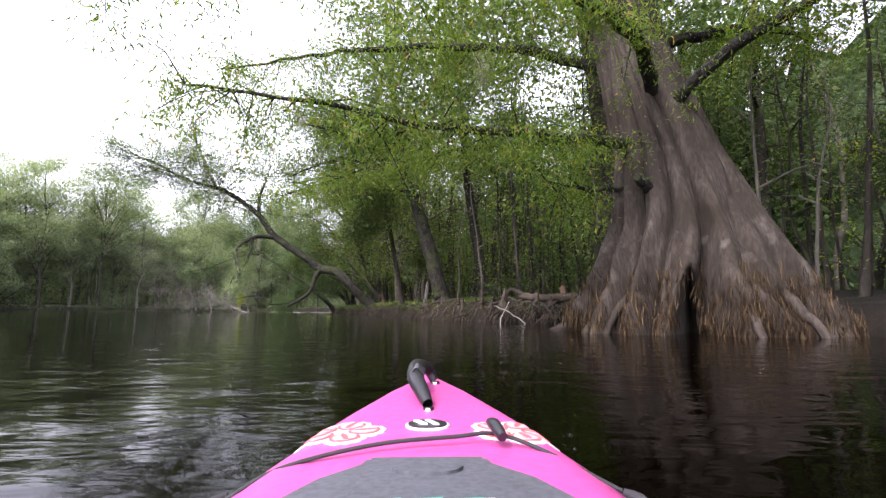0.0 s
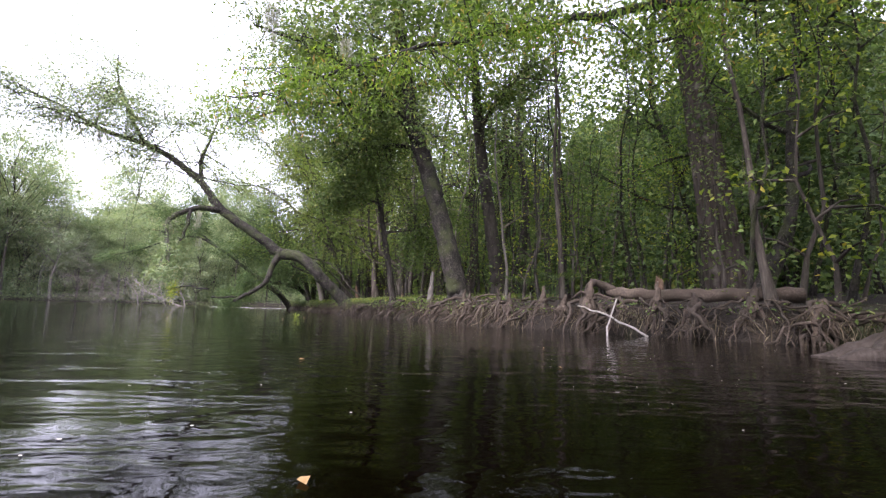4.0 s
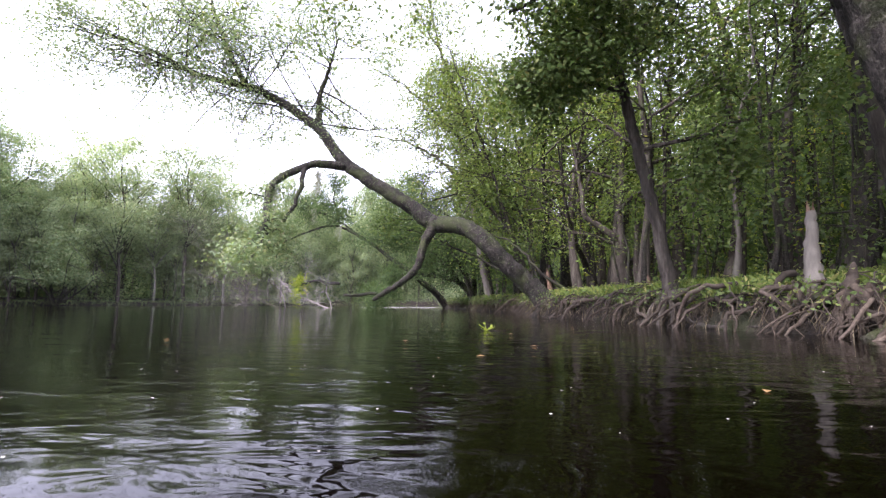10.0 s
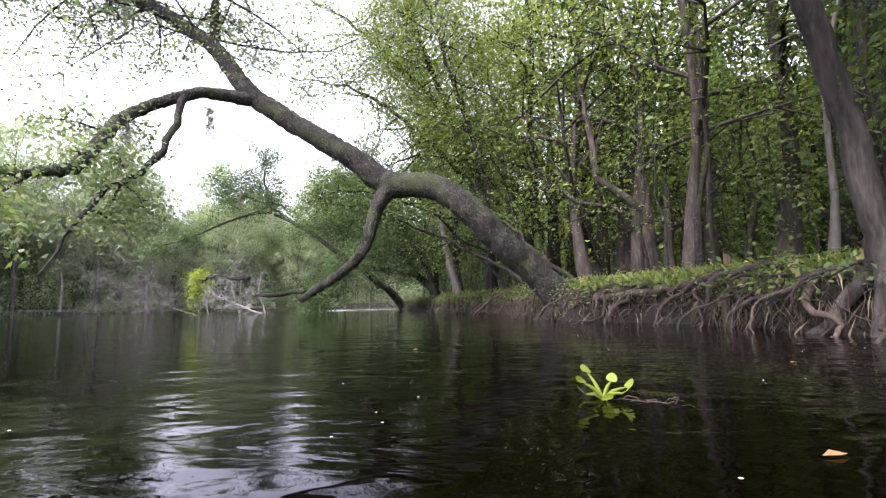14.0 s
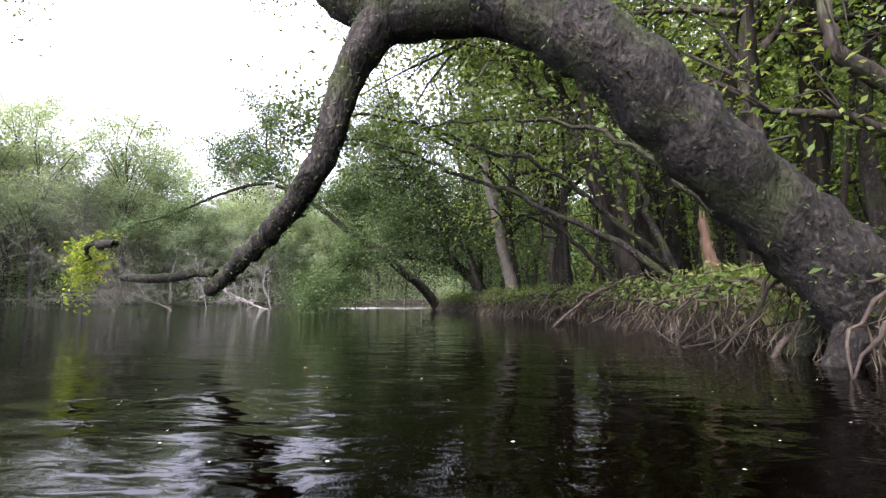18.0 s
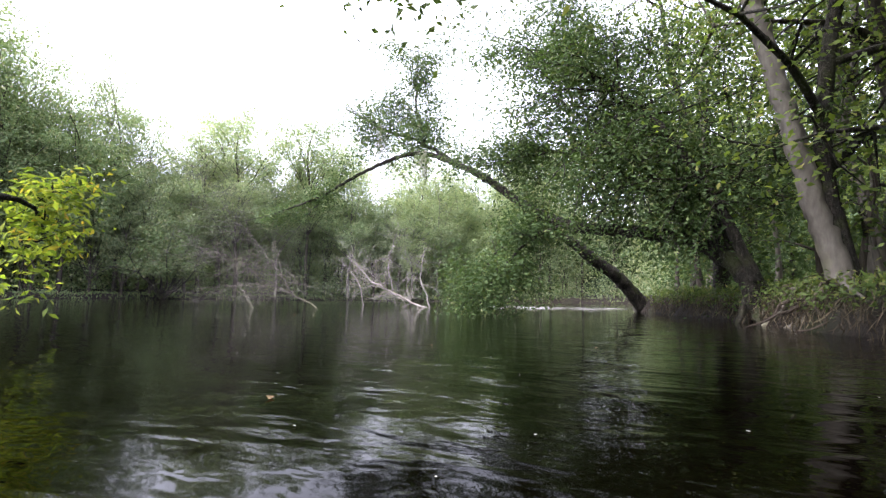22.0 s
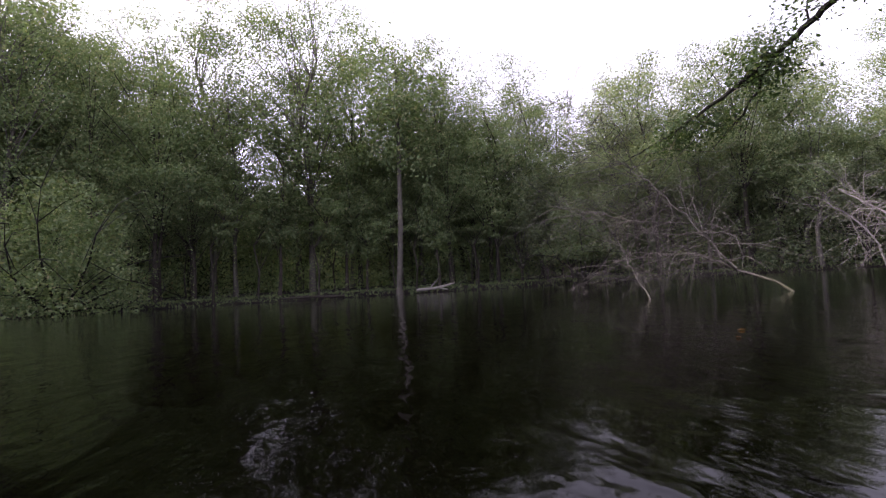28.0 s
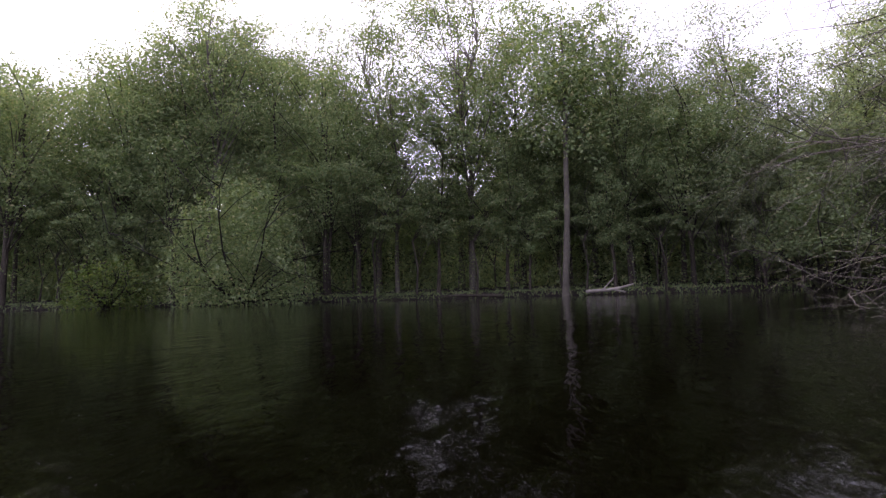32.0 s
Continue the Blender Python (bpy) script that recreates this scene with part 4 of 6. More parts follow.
custom_tree("bank_tree", "large grey-brown tree with flared roots leaning over the bank", [
    arr((0.25, 24.75, 0.20, 0.533), (0.15, 24.70, 0.90, 0.404), (-0.22, 24.55, 2.34, 0.361), (-0.67, 24.55, 3.95, 0.327), (-1.14, 24.55, 5.44, 0.301), (-1.62, 24.55, 6.82, 0.275), (-1.95, 24.45, 8.40, 0.249), (-2.55, 24.25, 12.00, 0.172), (-2.95, 24.25, 16.00, 0.052)),
    arr((-1.30, 24.55, 6.00, 0.138), (-2.55, 23.75, 7.60, 0.103), (-4.35, 22.75, 8.60, 0.069), (-6.85, 21.75, 9.00, 0.026)),
    arr((-1.95, 24.45, 8.60, 0.129), (-3.75, 25.65, 10.00, 0.086), (-6.35, 26.75, 10.60, 0.043)),
    arr((-1.50, 24.50, 7.20, 0.112), (-3.60, 25.40, 8.20, 0.086), (-6.20, 26.40, 8.50, 0.06), (-8.80, 27.00, 7.60, 0.026)),
    arr((-1.10, 24.50, 6.20, 0.086), (-3.00, 26.20, 6.90, 0.069), (-5.40, 27.40, 6.40, 0.026)),
], BARK_DARK, FOL_BANK, 52, [(0, 0.5, 30, 2.4), (1, 0.3, 24, 2.0), (2, 0.3, 26, 2.2), (3, 0.25, 28, 2.2), (4, 0.25, 14, 1.6)], 13, 0.11, 0.45, 9, (0.15, 24.65, 0.55))
custom_tree("bank_tree", "tall straight tree with smooth grey-brown bark", [
    arr((2.70, 29.20, 0.60, 0.46), (2.61, 29.20, 1.70, 0.34), (2.23, 29.20, 4.27, 0.3), (1.83, 29.20, 6.86, 0.27), (1.50, 29.20, 9.55, 0.24), (1.15, 29.20, 14.00, 0.16), (0.85, 29.20, 18.00, 0.04)),
    arr((1.55, 29.20, 9.00, 0.12), (2.85, 28.20, 11.00, 0.08), (4.45, 27.20, 12.00, 0.03)),
], BARK, FOL_BANK, 53, [(0, 0.55, 24, 2.2), (1, 0.3, 8, 1.4)], 16, 0.13, 0.4, 6, (2.7, 29.2, 0.95))
custom_tree("bank_tree", "slender tree leaning over exposed roots at the waterline", [
    arr((-2.05, 28.90, 0.00, 0.288), (-2.15, 28.80, 0.50, 0.176), (-2.41, 28.80, 2.10, 0.128), (-2.74, 28.80, 3.80, 0.12), (-3.08, 28.80, 5.60, 0.108), (-3.54, 28.80, 6.90, 0.112), (-3.75, 28.80, 8.60, 0.088), (-4.15, 28.60, 12.00, 0.024)),
    arr((-2.70, 28.80, 3.70, 0.056), (-1.55, 28.40, 3.90, 0.04), (-0.15, 28.00, 4.20, 0.016)),
    arr((-2.95, 28.80, 5.10, 0.056), (-4.15, 28.20, 5.20, 0.04), (-5.55, 27.60, 4.90, 0.016)),
], BARK, FOL_BANK, 54, [(0, 0.42, 20, 1.8), (1, 0.3, 6, 1.0), (2, 0.2, 10, 1.1)], 16, 0.13, 0.38, 9, (-2.15, 28.8, 0.5))
custom_tree("bank_tree", "straight pale-grey trunk rising from a rooty bank", [
    arr((-7.60, 46.40, 0.00, 0.32), (-7.69, 46.40, 0.60, 0.224), (-7.98, 46.40, 1.90, 0.184), (-8.34, 46.40, 3.80, 0.168), (-8.65, 46.40, 5.50, 0.16), (-9.17, 46.40, 8.40, 0.136), (-9.90, 46.40, 13.00, 0.048)),
], BARK_PALE, FOL_BANK, 55, [(0, 0.5, 22, 2.0)], 16, 0.13, 0.4, 7, (-7.65, 46.4, 0.4))
custom_tree("arching_shrub_tree", "many-stemmed willow-like tree with bare arching branches over the water", [
    arr((-4.30, 38.50, 0.30, 0.087), (-4.73, 38.60, 0.64, 0.07), (-5.31, 38.60, 1.12, 0.06), (-6.45, 38.80, 1.82, 0.052), (-7.33, 39.00, 2.31, 0.046), (-8.43, 39.20, 2.86, 0.038), (-10.40, 39.50, 3.70, 0.025), (-12.00, 39.60, 3.95, 0.011)),
    arr((-4.30, 39.30, 0.40, 0.082), (-4.74, 39.50, 1.08, 0.066), (-5.57, 39.50, 1.87, 0.054), (-6.70, 39.50, 2.88, 0.046), (-8.45, 39.50, 3.60, 0.038), (-9.90, 39.50, 4.20, 0.027), (-11.50, 39.50, 4.30, 0.019), (-12.30, 39.50, 3.90, 0.008)),
    arr((-3.40, 37.00, 0.60, 0.076), (-4.56, 37.00, 1.41, 0.06), (-5.33, 37.20, 2.27, 0.049), (-6.08, 37.60, 2.98, 0.038), (-7.30, 38.00, 3.40, 0.027), (-9.00, 38.40, 3.50, 0.011)),
    arr((-4.90, 40.30, 0.40, 0.066), (-5.55, 40.50, 0.92, 0.054), (-6.47, 40.50, 1.93, 0.043), (-7.57, 40.50, 3.03, 0.033), (-8.15, 40.50, 3.83, 0.027), (-9.00, 40.80, 5.40, 0.011)),
    arr((-4.60, 38.90, 0.50, 0.066), (-5.10, 39.20, 2.00, 0.054), (-5.50, 39.30, 4.00, 0.038), (-6.40, 39.20, 6.00, 0.016)),
], BARK_DARK, FOL_BANK, 56, [(0, 0.75, 3, 0.476), (1, 0.7, 4, 0.476), (2, 0.7, 3, 0.476), (3, 0.6, 5, 0.612), (4, 0.5, 8, 1.2)], 7, 0.12, 0.45, 6, (-4.5, 39, 0.4))
custom_tree("river_tree", "many-limbed tree with an airy light green crown over the water", [
    arr((-4.90, 40.40, 0.30, 0.2), (-5.60, 40.30, 2.20, 0.15), (-6.80, 40.10, 5.52, 0.13), (-8.20, 39.90, 9.16, 0.1), (-9.40, 39.80, 12.80, 0.06), (-10.20, 39.70, 17.00, 0.02)),
    arr((-6.20, 40.20, 3.84, 0.1), (-8.20, 39.80, 6.08, 0.08), (-10.40, 39.40, 7.76, 0.05), (-12.80, 39.00, 8.32, 0.015)),
    arr((-7.20, 40.00, 6.64, 0.09), (-9.40, 40.60, 9.44, 0.07), (-11.60, 41.00, 11.68, 0.04), (-13.40, 41.20, 12.80, 0.012)),
    arr((-5.40, 40.30, 1.60, 0.1), (-6.20, 38.80, 4.12, 0.08), (-7.20, 37.60, 7.48, 0.06), (-8.40, 36.80, 11.12, 0.02)),
    arr((-5.20, 40.40, 1.20, 0.1), (-5.20, 41.60, 4.12, 0.09), (-5.80, 42.60, 8.32, 0.06), (-6.60, 43.20, 13.36, 0.02)),
    arr((-8.20, 39.90, 9.16, 0.07), (-9.00, 38.60, 11.68, 0.05), (-10.40, 37.80, 14.20, 0.015)),
], BARK, FOL_SPRING, 66, [(0, 0.4, 34, 2.2), (1, 0.3, 30, 1.9), (2, 0.25, 30, 2.0), (3, 0.3, 28, 1.9), (4, 0.3, 26, 2.0), (5, 0.2, 22, 1.8)], 10, 0.095, 0.42, 6, (-4.9, 40.4, 0.4))
custom_tree("overhanging_tree", "broad leafy tree with a low horizontal trunk over the river", [
    arr((-8.70, 47.90, 0.20, 0.297), (-9.11, 48.10, 1.10, 0.218), (-9.58, 48.40, 1.52, 0.185), (-10.10, 48.60, 1.88, 0.172), (-11.50, 48.90, 2.20, 0.158), (-13.10, 49.20, 2.50, 0.145), (-14.93, 50.10, 3.50, 0.132), (-16.78, 50.90, 4.80, 0.112), (-19.68, 51.60, 6.15, 0.086), (-21.90, 51.20, 5.66, 0.066),
        (-24.00, 50.70, 4.67, 0.05), (-26.30, 50.40, 4.09, 0.033), (-28.50, 50.10, 3.75, 0.01)),
    arr((-23.80, 50.70, 4.70, 0.04), (-25.60, 51.60, 4.20, 0.026), (-27.50, 52.40, 3.90, 0.008)),
    arr((-17.71, 51.40, 5.30, 0.086), (-19.80, 51.80, 6.70, 0.066), (-21.80, 52.00, 7.60, 0.046), (-24.00, 52.10, 9.00, 0.02)),
    arr((-19.57, 51.70, 6.60, 0.053), (-20.00, 51.80, 8.50, 0.04), (-19.80, 51.60, 10.70, 0.013)),
    arr((-9.00, 48.20, 0.90, 0.132), (-9.60, 48.90, 2.70, 0.112), (-10.60, 49.60, 4.70, 0.092), (-12.00, 50.20, 6.70, 0.066), (-13.00, 50.60, 9.10, 0.02)),
    arr((-8.90, 47.60, 0.90, 0.119), (-9.70, 47.40, 2.90, 0.099), (-11.00, 47.40, 4.90, 0.079), (-12.80, 47.60, 6.50, 0.046), (-14.46, 47.80, 7.30, 0.013)),
    arr((-12.80, 49.20, 2.50, 0.066), (-13.70, 48.50, 2.20, 0.046), (-14.58, 47.70, 1.20, 0.026), (-14.93, 47.20, 0.25, 0.008)),
    arr((-13.80, 49.60, 2.90, 0.059), (-14.81, 49.50, 2.50, 0.04), (-15.62, 49.30, 1.40, 0.023), (-16.09, 49.10, 0.30, 0.008)),
    arr((-9.40, 48.60, 1.30, 0.106), (-11.30, 49.20, 3.50, 0.079), (-13.40, 49.60, 4.70, 0.053), (-15.86, 49.80, 4.70, 0.013)),
], BARK_DARK, FOL_DARK, 57, [(4, 0.2, 54, 2.2), (5, 0.2, 54, 2.1), (8, 0.25, 40, 1.8), (6, 0.2, 16, 1.0), (7, 0.2, 16, 1.0), (2, 0.3, 24, 1.6), (3, 0.2, 18, 1.4), (0, 0.72, 8, 0.9)], 14, 0.1, 0.3, 7, (-8.8, 48.0, 0.5))
custom_tree("leaning_snag", "dark bare trunk leaning out of the water against the bank trees", [
    arr((-12.00, 57.00, -0.20, 0.32), (-12.87, 56.00, 1.14, 0.25), (-13.92, 55.00, 2.15, 0.22), (-15.50, 53.50, 3.60, 0.1)),
], BARK_DARK, FOL_DARK, 58)
custom_tree("fallen_tree", "bleached bare dead tree lying in the shallows", [
    arr((-21.40, 56.20, -0.30, 0.058), (-23.34, 56.00, 0.43, 0.045), (-25.43, 56.00, 1.39, 0.032), (-27.00, 56.00, 2.60, 0.013)),
    arr((-21.90, 56.20, 0.00, 0.041), (-22.30, 56.00, 1.40, 0.032), (-22.10, 56.00, 2.80, 0.013)),
    arr((-24.00, 56.00, 0.80, 0.032), (-24.40, 56.20, 2.40, 0.022), (-24.00, 56.40, 4.20, 0.009)),
    arr((-26.30, 56.60, -0.30, 0.032), (-26.60, 56.50, 1.20, 0.022), (-27.60, 56.20, 2.40, 0.009)),
], DEADWOOD, FOL_DARK, 59, [(0, 0.2, 48, 1.8), (1, 0.3, 14, 1.2), (2, 0.2, 24, 1.6), (3, 0.3, 16, 1.2)], 0, twig=0.85)
custom_tree("fallen_tree", "grey leafless branches of a drowned tree fanning from the water", [
    arr((-22.50, 50.00, -0.40, 0.0279), (-24.10, 49.60, 0.47, 0.0210), (-25.50, 49.30, 0.90, 0.0163), (-27.70, 49.00, 0.80, 0.0102), (-29.30, 48.70, 0.20, 0.0033)),
    arr((-24.10, 49.60, 0.47, 0.0163), (-25.70, 49.50, 2.10, 0.0130), (-27.90, 49.30, 4.00, 0.0084), (-30.80, 49.00, 6.70, 0.0023)),
    arr((-25.30, 49.30, 0.85, 0.0117), (-26.70, 48.80, 1.90, 0.0093), (-29.00, 48.20, 2.60, 0.0028)),
    arr((-23.30, 47.25, -0.30, 0.0117), (-24.50, 47.60, 0.50, 0.0093), (-26.00, 48.20, 1.40, 0.0033)),
], BARK_PALE, FOL_BANK, 60, [(0, 0.25, 50, 1.8), (1, 0.1, 96, 2.3), (2, 0.15, 56, 1.9), (3, 0.3, 18, 1.2)], 0, twig=1.0)


def sprays(name, label, centres, per, spread, blade, mat, seed, slim=0.4):
    g = Geo()
    leaves(g, np.random.default_rng(seed), centres, per, spread, blade, 0.6, 0.35, slim)
    return tagged(new(name, g.mesh(name, mat)), label, "foliage")


# bright leaves on the low limb of the leaning tree
rng = np.random.default_rng(81)
for host in [o for o in scene.objects if o.name.startswith("leaning_tree")][:1]:
    w, tips = Geo(), []
    for k in range(15):
        s = rng.uniform(0.0, 1.0)
        at = np.array([-15.3, 38.0, 0.75]) * (1 - s) + np.array([-15.6, 38.2, 1.75]) * s
        e = rng.normal(0, 1, 3) * [1, 1, 0.8]
        branch_out(w, rng, at, e / np.linalg.norm(e), rng.uniform(0.25, 0.55), 0.008, tips, 0, 0.2, 4)
    part("low_branchwork", w.mesh("low_branchwork", BARK_DARK), host)
    g = Geo()
    leaves(g, rng, tips, 16, (0.13, 0.13, 0.12), 0.1, 0.6, 0.4, 0.35)
    part("low_foliage", g.mesh("low_foliage", FOL_LIME), host, "bright yellow-green leaf sprays")

    # ferns and moss that grow on the upper side of the leaning stem and the hanging limb
    f = Geo()
    spots_ = []
    for kid in host.children:
        if kid.name.startswith(("trunk", "limb")) and kid.data.vertices[0].co[0] > -12.5:
            v = np.array([q.co[:] for q in kid.data.vertices])
            spots_.append(v[rng.random(len(v)) < 0.5])
    leaves(f, rng, np.concatenate(spots_), 3, (0.02, 0.02, 0.02), 0.045, 1.0, 0.1, 0.4)
    part("fern_growth", f.mesh("fern_growth", FOL_DARK), host, "short green ferns growing on the bark")

# ---------------------------------------------------------------- the bank: roots, knees, stumps, grass
def bank_at(y):
    return float(np.interp(y, [p[1] for p in RIGHT_BANK], [p[0] for p in RIGHT_BANK]))


def bank_frame(y):
    """A point of the shoreline and the way inland there."""
    p, q = np.array([bank_at(y - 0.5), y - 0.5]), np.array([bank_at(y + 0.5), y + 0.5])
    t = (q - p) / np.linalg.norm(q - p)
    return np.array([bank_at(y), y]), np.array([t[1], -t[0]]), t


def root_tangle(seed, y0, y1, count, thick, label):
    rng = np.random.default_rng(seed)
    mid, _, _ = bank_frame((y0 + y1) / 2)
    ob = thing("root_tangle", pose(mid[0], mid[1], 0), label, "tree roots", "root tangles along the bank")
    for _ in range(count):
        y = rng.uniform(y0, y1)
        c, n, t = bank_frame(y)
        r = thick * (0.22 + 1.15 * rng.random() ** 3)
        side = rng.normal(0, 0.55)
        pts = []
        if rng.random() < 0.25:  # runs along the lip
            d, z = rng.uniform(0.1, 0.5), rng.uniform(0.3, 0.7)
            for k in range(5):
                q = c + n * (d + rng.normal(0, 0.12)) + t * (k - 2) * rng.uniform(0.25, 0.5)
                pts.append((q[0] - mid[0], q[1] - mid[1], z + rng.normal(0, 0.13), r * (1.2 - 0.2 * k)))
        else:
            top = rng.uniform(0.45, 0.8)
            for d, z, k in ((0.9, top, 1.2), (0.35, top + 0.02, 1.1), (-0.05, top * 0.75, 0.9), (-0.3, top * 0.35, 0.65), (-0.5 - rng.uniform(0, 0.4), -0.2, 0.3)):
                q = c + n * (d + rng.normal(0, 0.14)) + t * (side * (0.9 - d) + rng.normal(0, 0.15))
                pts.append((q[0] - mid[0], q[1] - mid[1], z + rng.normal(0, 0.09), r * k))
        g = Geo()
        tube(g, arr(*pts), 7, 0.13, 0.1, rng, 0.02)
        part("root", g.mesh("root", ROOT), ob)
    return ob


spans = [(13.2, 15.4, 26, 0.05), (15.2, 17.4, 24, 0.045), (17.2, 19.2, 22, 0.04), (19, 21, 22, 0.04), (20.8, 22.6, 20, 0.04), (22.4, 24.2, 18, 0.04), (24.2, 26, 20, 0.045), (25.8, 27.6, 20, 0.04), (27.4, 29.2, 15, 0.04),
         (29.0, 30.6, 14, 0.036), (30.4, 32, 15, 0.036), (31.8, 33.4, 16, 0.036), (33.2, 35.2, 9, 0.03), (35, 37, 14, 0.035), (36.8, 38.8, 16, 0.035), (38.6, 40.6, 14, 0.035), (40.4, 42.6, 16, 0.035), (44.6, 47, 14, 0.032)]
for k, (a, b, n, r) in enumerate(spans):
    root_tangle(100 + k, a, b, n, r, "tangle of exposed brown roots on the undercut bank" if k < 13 else "thin roots hanging from the eroded mossy bank")


def knee(x, y, tall, r, seed, label, mat=None, name="cypress_knee", jag=False, lean=(0, 0)):
    """A tapered upright stub with splayed feet; jag: a splintered top."""
    rng = np.random.default_rng(seed)
    z = min(float(height(x, y)[0]), 0.7)
    z = max(z, -0.3)
    ob = thing(name, pose(x, y, z), label, "tree stump" if jag else "cypress knee", "" if jag else "cypress knees on the bank")
    g = Geo()
    tube(g, arr((0, 0, -0.15, r * 1.5), (0, 0, 0.12 * tall, r * 1.05), (lean[0] * 0.5, lean[1] * 0.5, 0.55 * tall, r * 0.75), (lean[0], lean[1], tall, r * (0.55 if jag else 0.25))), 11, 0.07, 0.09, rng, 0.01)
    part("stem", g.mesh("stem", mat or ROOT), ob)
    if jag:
        for k in range(5):
            a = k * 1.26 + rng.uniform(-0.3, 0.3)
            s = Geo()
            b = (lean[0] + 0.3 * r * math.cos(a), lean[1] + 0.3 * r * math.sin(a))
            tube(s, arr((b[0], b[1], tall * 0.85, r * 0.3), (b[0] * 1.1, b[1] * 1.1, tall * rng.uniform(1.02, 1.22), r * 0.04)), 5, 0.1, 0.1, rng)
            part("splinter", s.mesh("splinter", SPLINTER), ob)
    for k in range(4):
        a = k * 1.57 + rng.uniform(-0.5, 0.5)
        f = Geo()
        tube(f, arr((0.4 * r * math.cos(a), 0.4 * r * math.sin(a), 0.22 * tall, r * 0.4), (1.4 * r * math.cos(a), 1.4 * r * math.sin(a), 0.05, r * 0.3), (2.8 * r * math.cos(a), 2.8 * r * math.sin(a), -0.2, r * 0.12)), 6, 0.1, 0.1, rng)
        part("root", f.mesh("root", ROOT), ob)
    return ob


def lip_knee(y, tall, r, seed, back=0.15):
    """A pointed knee on the lip of the bank, standing on splayed legs that hang to the water."""
    rng = np.random.default_rng(seed)
    c, n, t = bank_frame(y)
    c = c + n * back
    lip = 0.5
    ob = thing("cypress_knee", pose(c[0], c[1], 0), "pointed grey-brown cypress knee on splayed legs at the undercut bank", "cypress knee", "cypress knees on the bank")
    tip = rng.normal(0, 0.06, 2)
    g = Geo()
    tube(g, arr((0, 0, lip - 0.22, r * 1.25), (0, 0, lip, r * 1.15), (tip[0] * 0.3, tip[1] * 0.3, lip + tall * 0.4, r * 0.8), (tip[0] * 0.8, tip[1] * 0.8, lip + tall * 0.75, r * 0.5), (tip[0], tip[1], lip + tall, r * 0.16)), 10, 0.05, 0.14, rng, 0.012)
    part("stem", g.mesh("stem", ROOT), ob)
    count = 7 + seed % 3
    for k in range(count):
        u = (k + rng.uniform(-0.3, 0.3)) / (count - 1) * 2 - 1
        side = u * rng.uniform(0.5, 0.95) * (0.5 + tall * 0.5)
        out = rng.uniform(0.12, 0.4) * (1.2 - abs(u))
        w = r * rng.uniform(0.16, 0.58)
        reach = rng.uniform(0.55, 1.0)
        rows = []
        for f, z, q in ((0.02, lip + tall * rng.uniform(0.15, 0.4), 0.9), (0.18, lip + 0.04, 1.1), (0.5, lip * 0.62, 0.85), (0.8, lip * 0.25, 0.6), (1.0, -0.15 if abs(u) < 0.8 else 0.06, 0.35)):
            p = t * side * reach * f**0.8 - n * (out * f + r * 0.4) + rng.normal(0, 0.035, 2)
            rows.append((p[0], p[1], z, w * q))
        g = Geo()
        tube(g, arr(*rows), 7, 0.07, 0.12, rng, 0.012)
        leg = part("leg", g.mesh("leg", ROOT), ob)
        if rng.random() < 0.6:
            g = Geo()
            x0, y0, z0, w0 = rows[2]
            e = t * rng.normal(0, 0.22) - n * 0.1
            tube(g, arr((x0, y0, z0, w0 * 0.6), (x0 + e[0] * 0.6, y0 + e[1] * 0.6, z0 * 0.5, w0 * 0.45), (x0 + e[0], y0 + e[1], -0.1, w0 * 0.2)), 6, 0.07, 0.1, rng, 0.012)
            part("rootlet", g.mesh("rootlet", ROOT), leg)
    return ob


for k, (y, tall, r) in enumerate([(13.9, 0.45, 0.13), (14.7, 0.3, 0.16), (15.5, 0.6, 0.12), (16.2, 0.4, 0.12), (16.9, 0.65, 0.11), (17.6, 0.35, 0.1), (18.2, 0.75, 0.13), (18.9, 0.4, 0.09), (19.5, 0.6, 0.12), (20.3, 0.45, 0.1), (20.9, 0.55, 0.1), (21.6, 0.3, 0.1),
                                  (22.2, 0.5, 0.09), (22.9, 0.6, 0.08), (23.6, 0.25, 0.09), (25.4, 0.5, 0.11), (26.1, 0.3, 0.08)]):
    lip_knee(y, tall, r, 200 + k, 0.1 + 0.12 * (k % 3))
knee(-0.75, 26.4, 1.25, 0.13, 231, "tall splintered grey stump at the water's edge", BARK_PALE, "broken_stump", True, (0.1, 0.1))
knee(-1.7, 33.2, 0.5, 0.1, 232, "small reddish broken stump in the bank grass", SPLINTER, "broken_stump", True)
knee(-4.42, 38.27, 1.0, 0.12, 233, "splintered red-brown stump at the waterline", SPLINTER, "broken_stump", True, (-0.1, 0.0))
knee(4.9, 19.6, 0.7, 0.16, 234, "pale split stump on the bank above the roots", SPLINTER, "broken_stump", True)


def log(name, label, rows, mat, seed, sides=12, category="log"):
    rng = np.random.default_rng(seed)
    p0 = np.array(rows[0][0][:3])
    ob = thing(name, pose(*p0), label, category)
    for k, pts in enumerate(rows):
        g = Geo()
        pts = np.array(pts, float)
        pts[:, :3] -= p0
        tube(g, pts, sides, 0.15, 0.08, rng, 0.015)
        part("stem" if k == 0 else "stub", g.mesh("stem", mat), ob)
    return ob


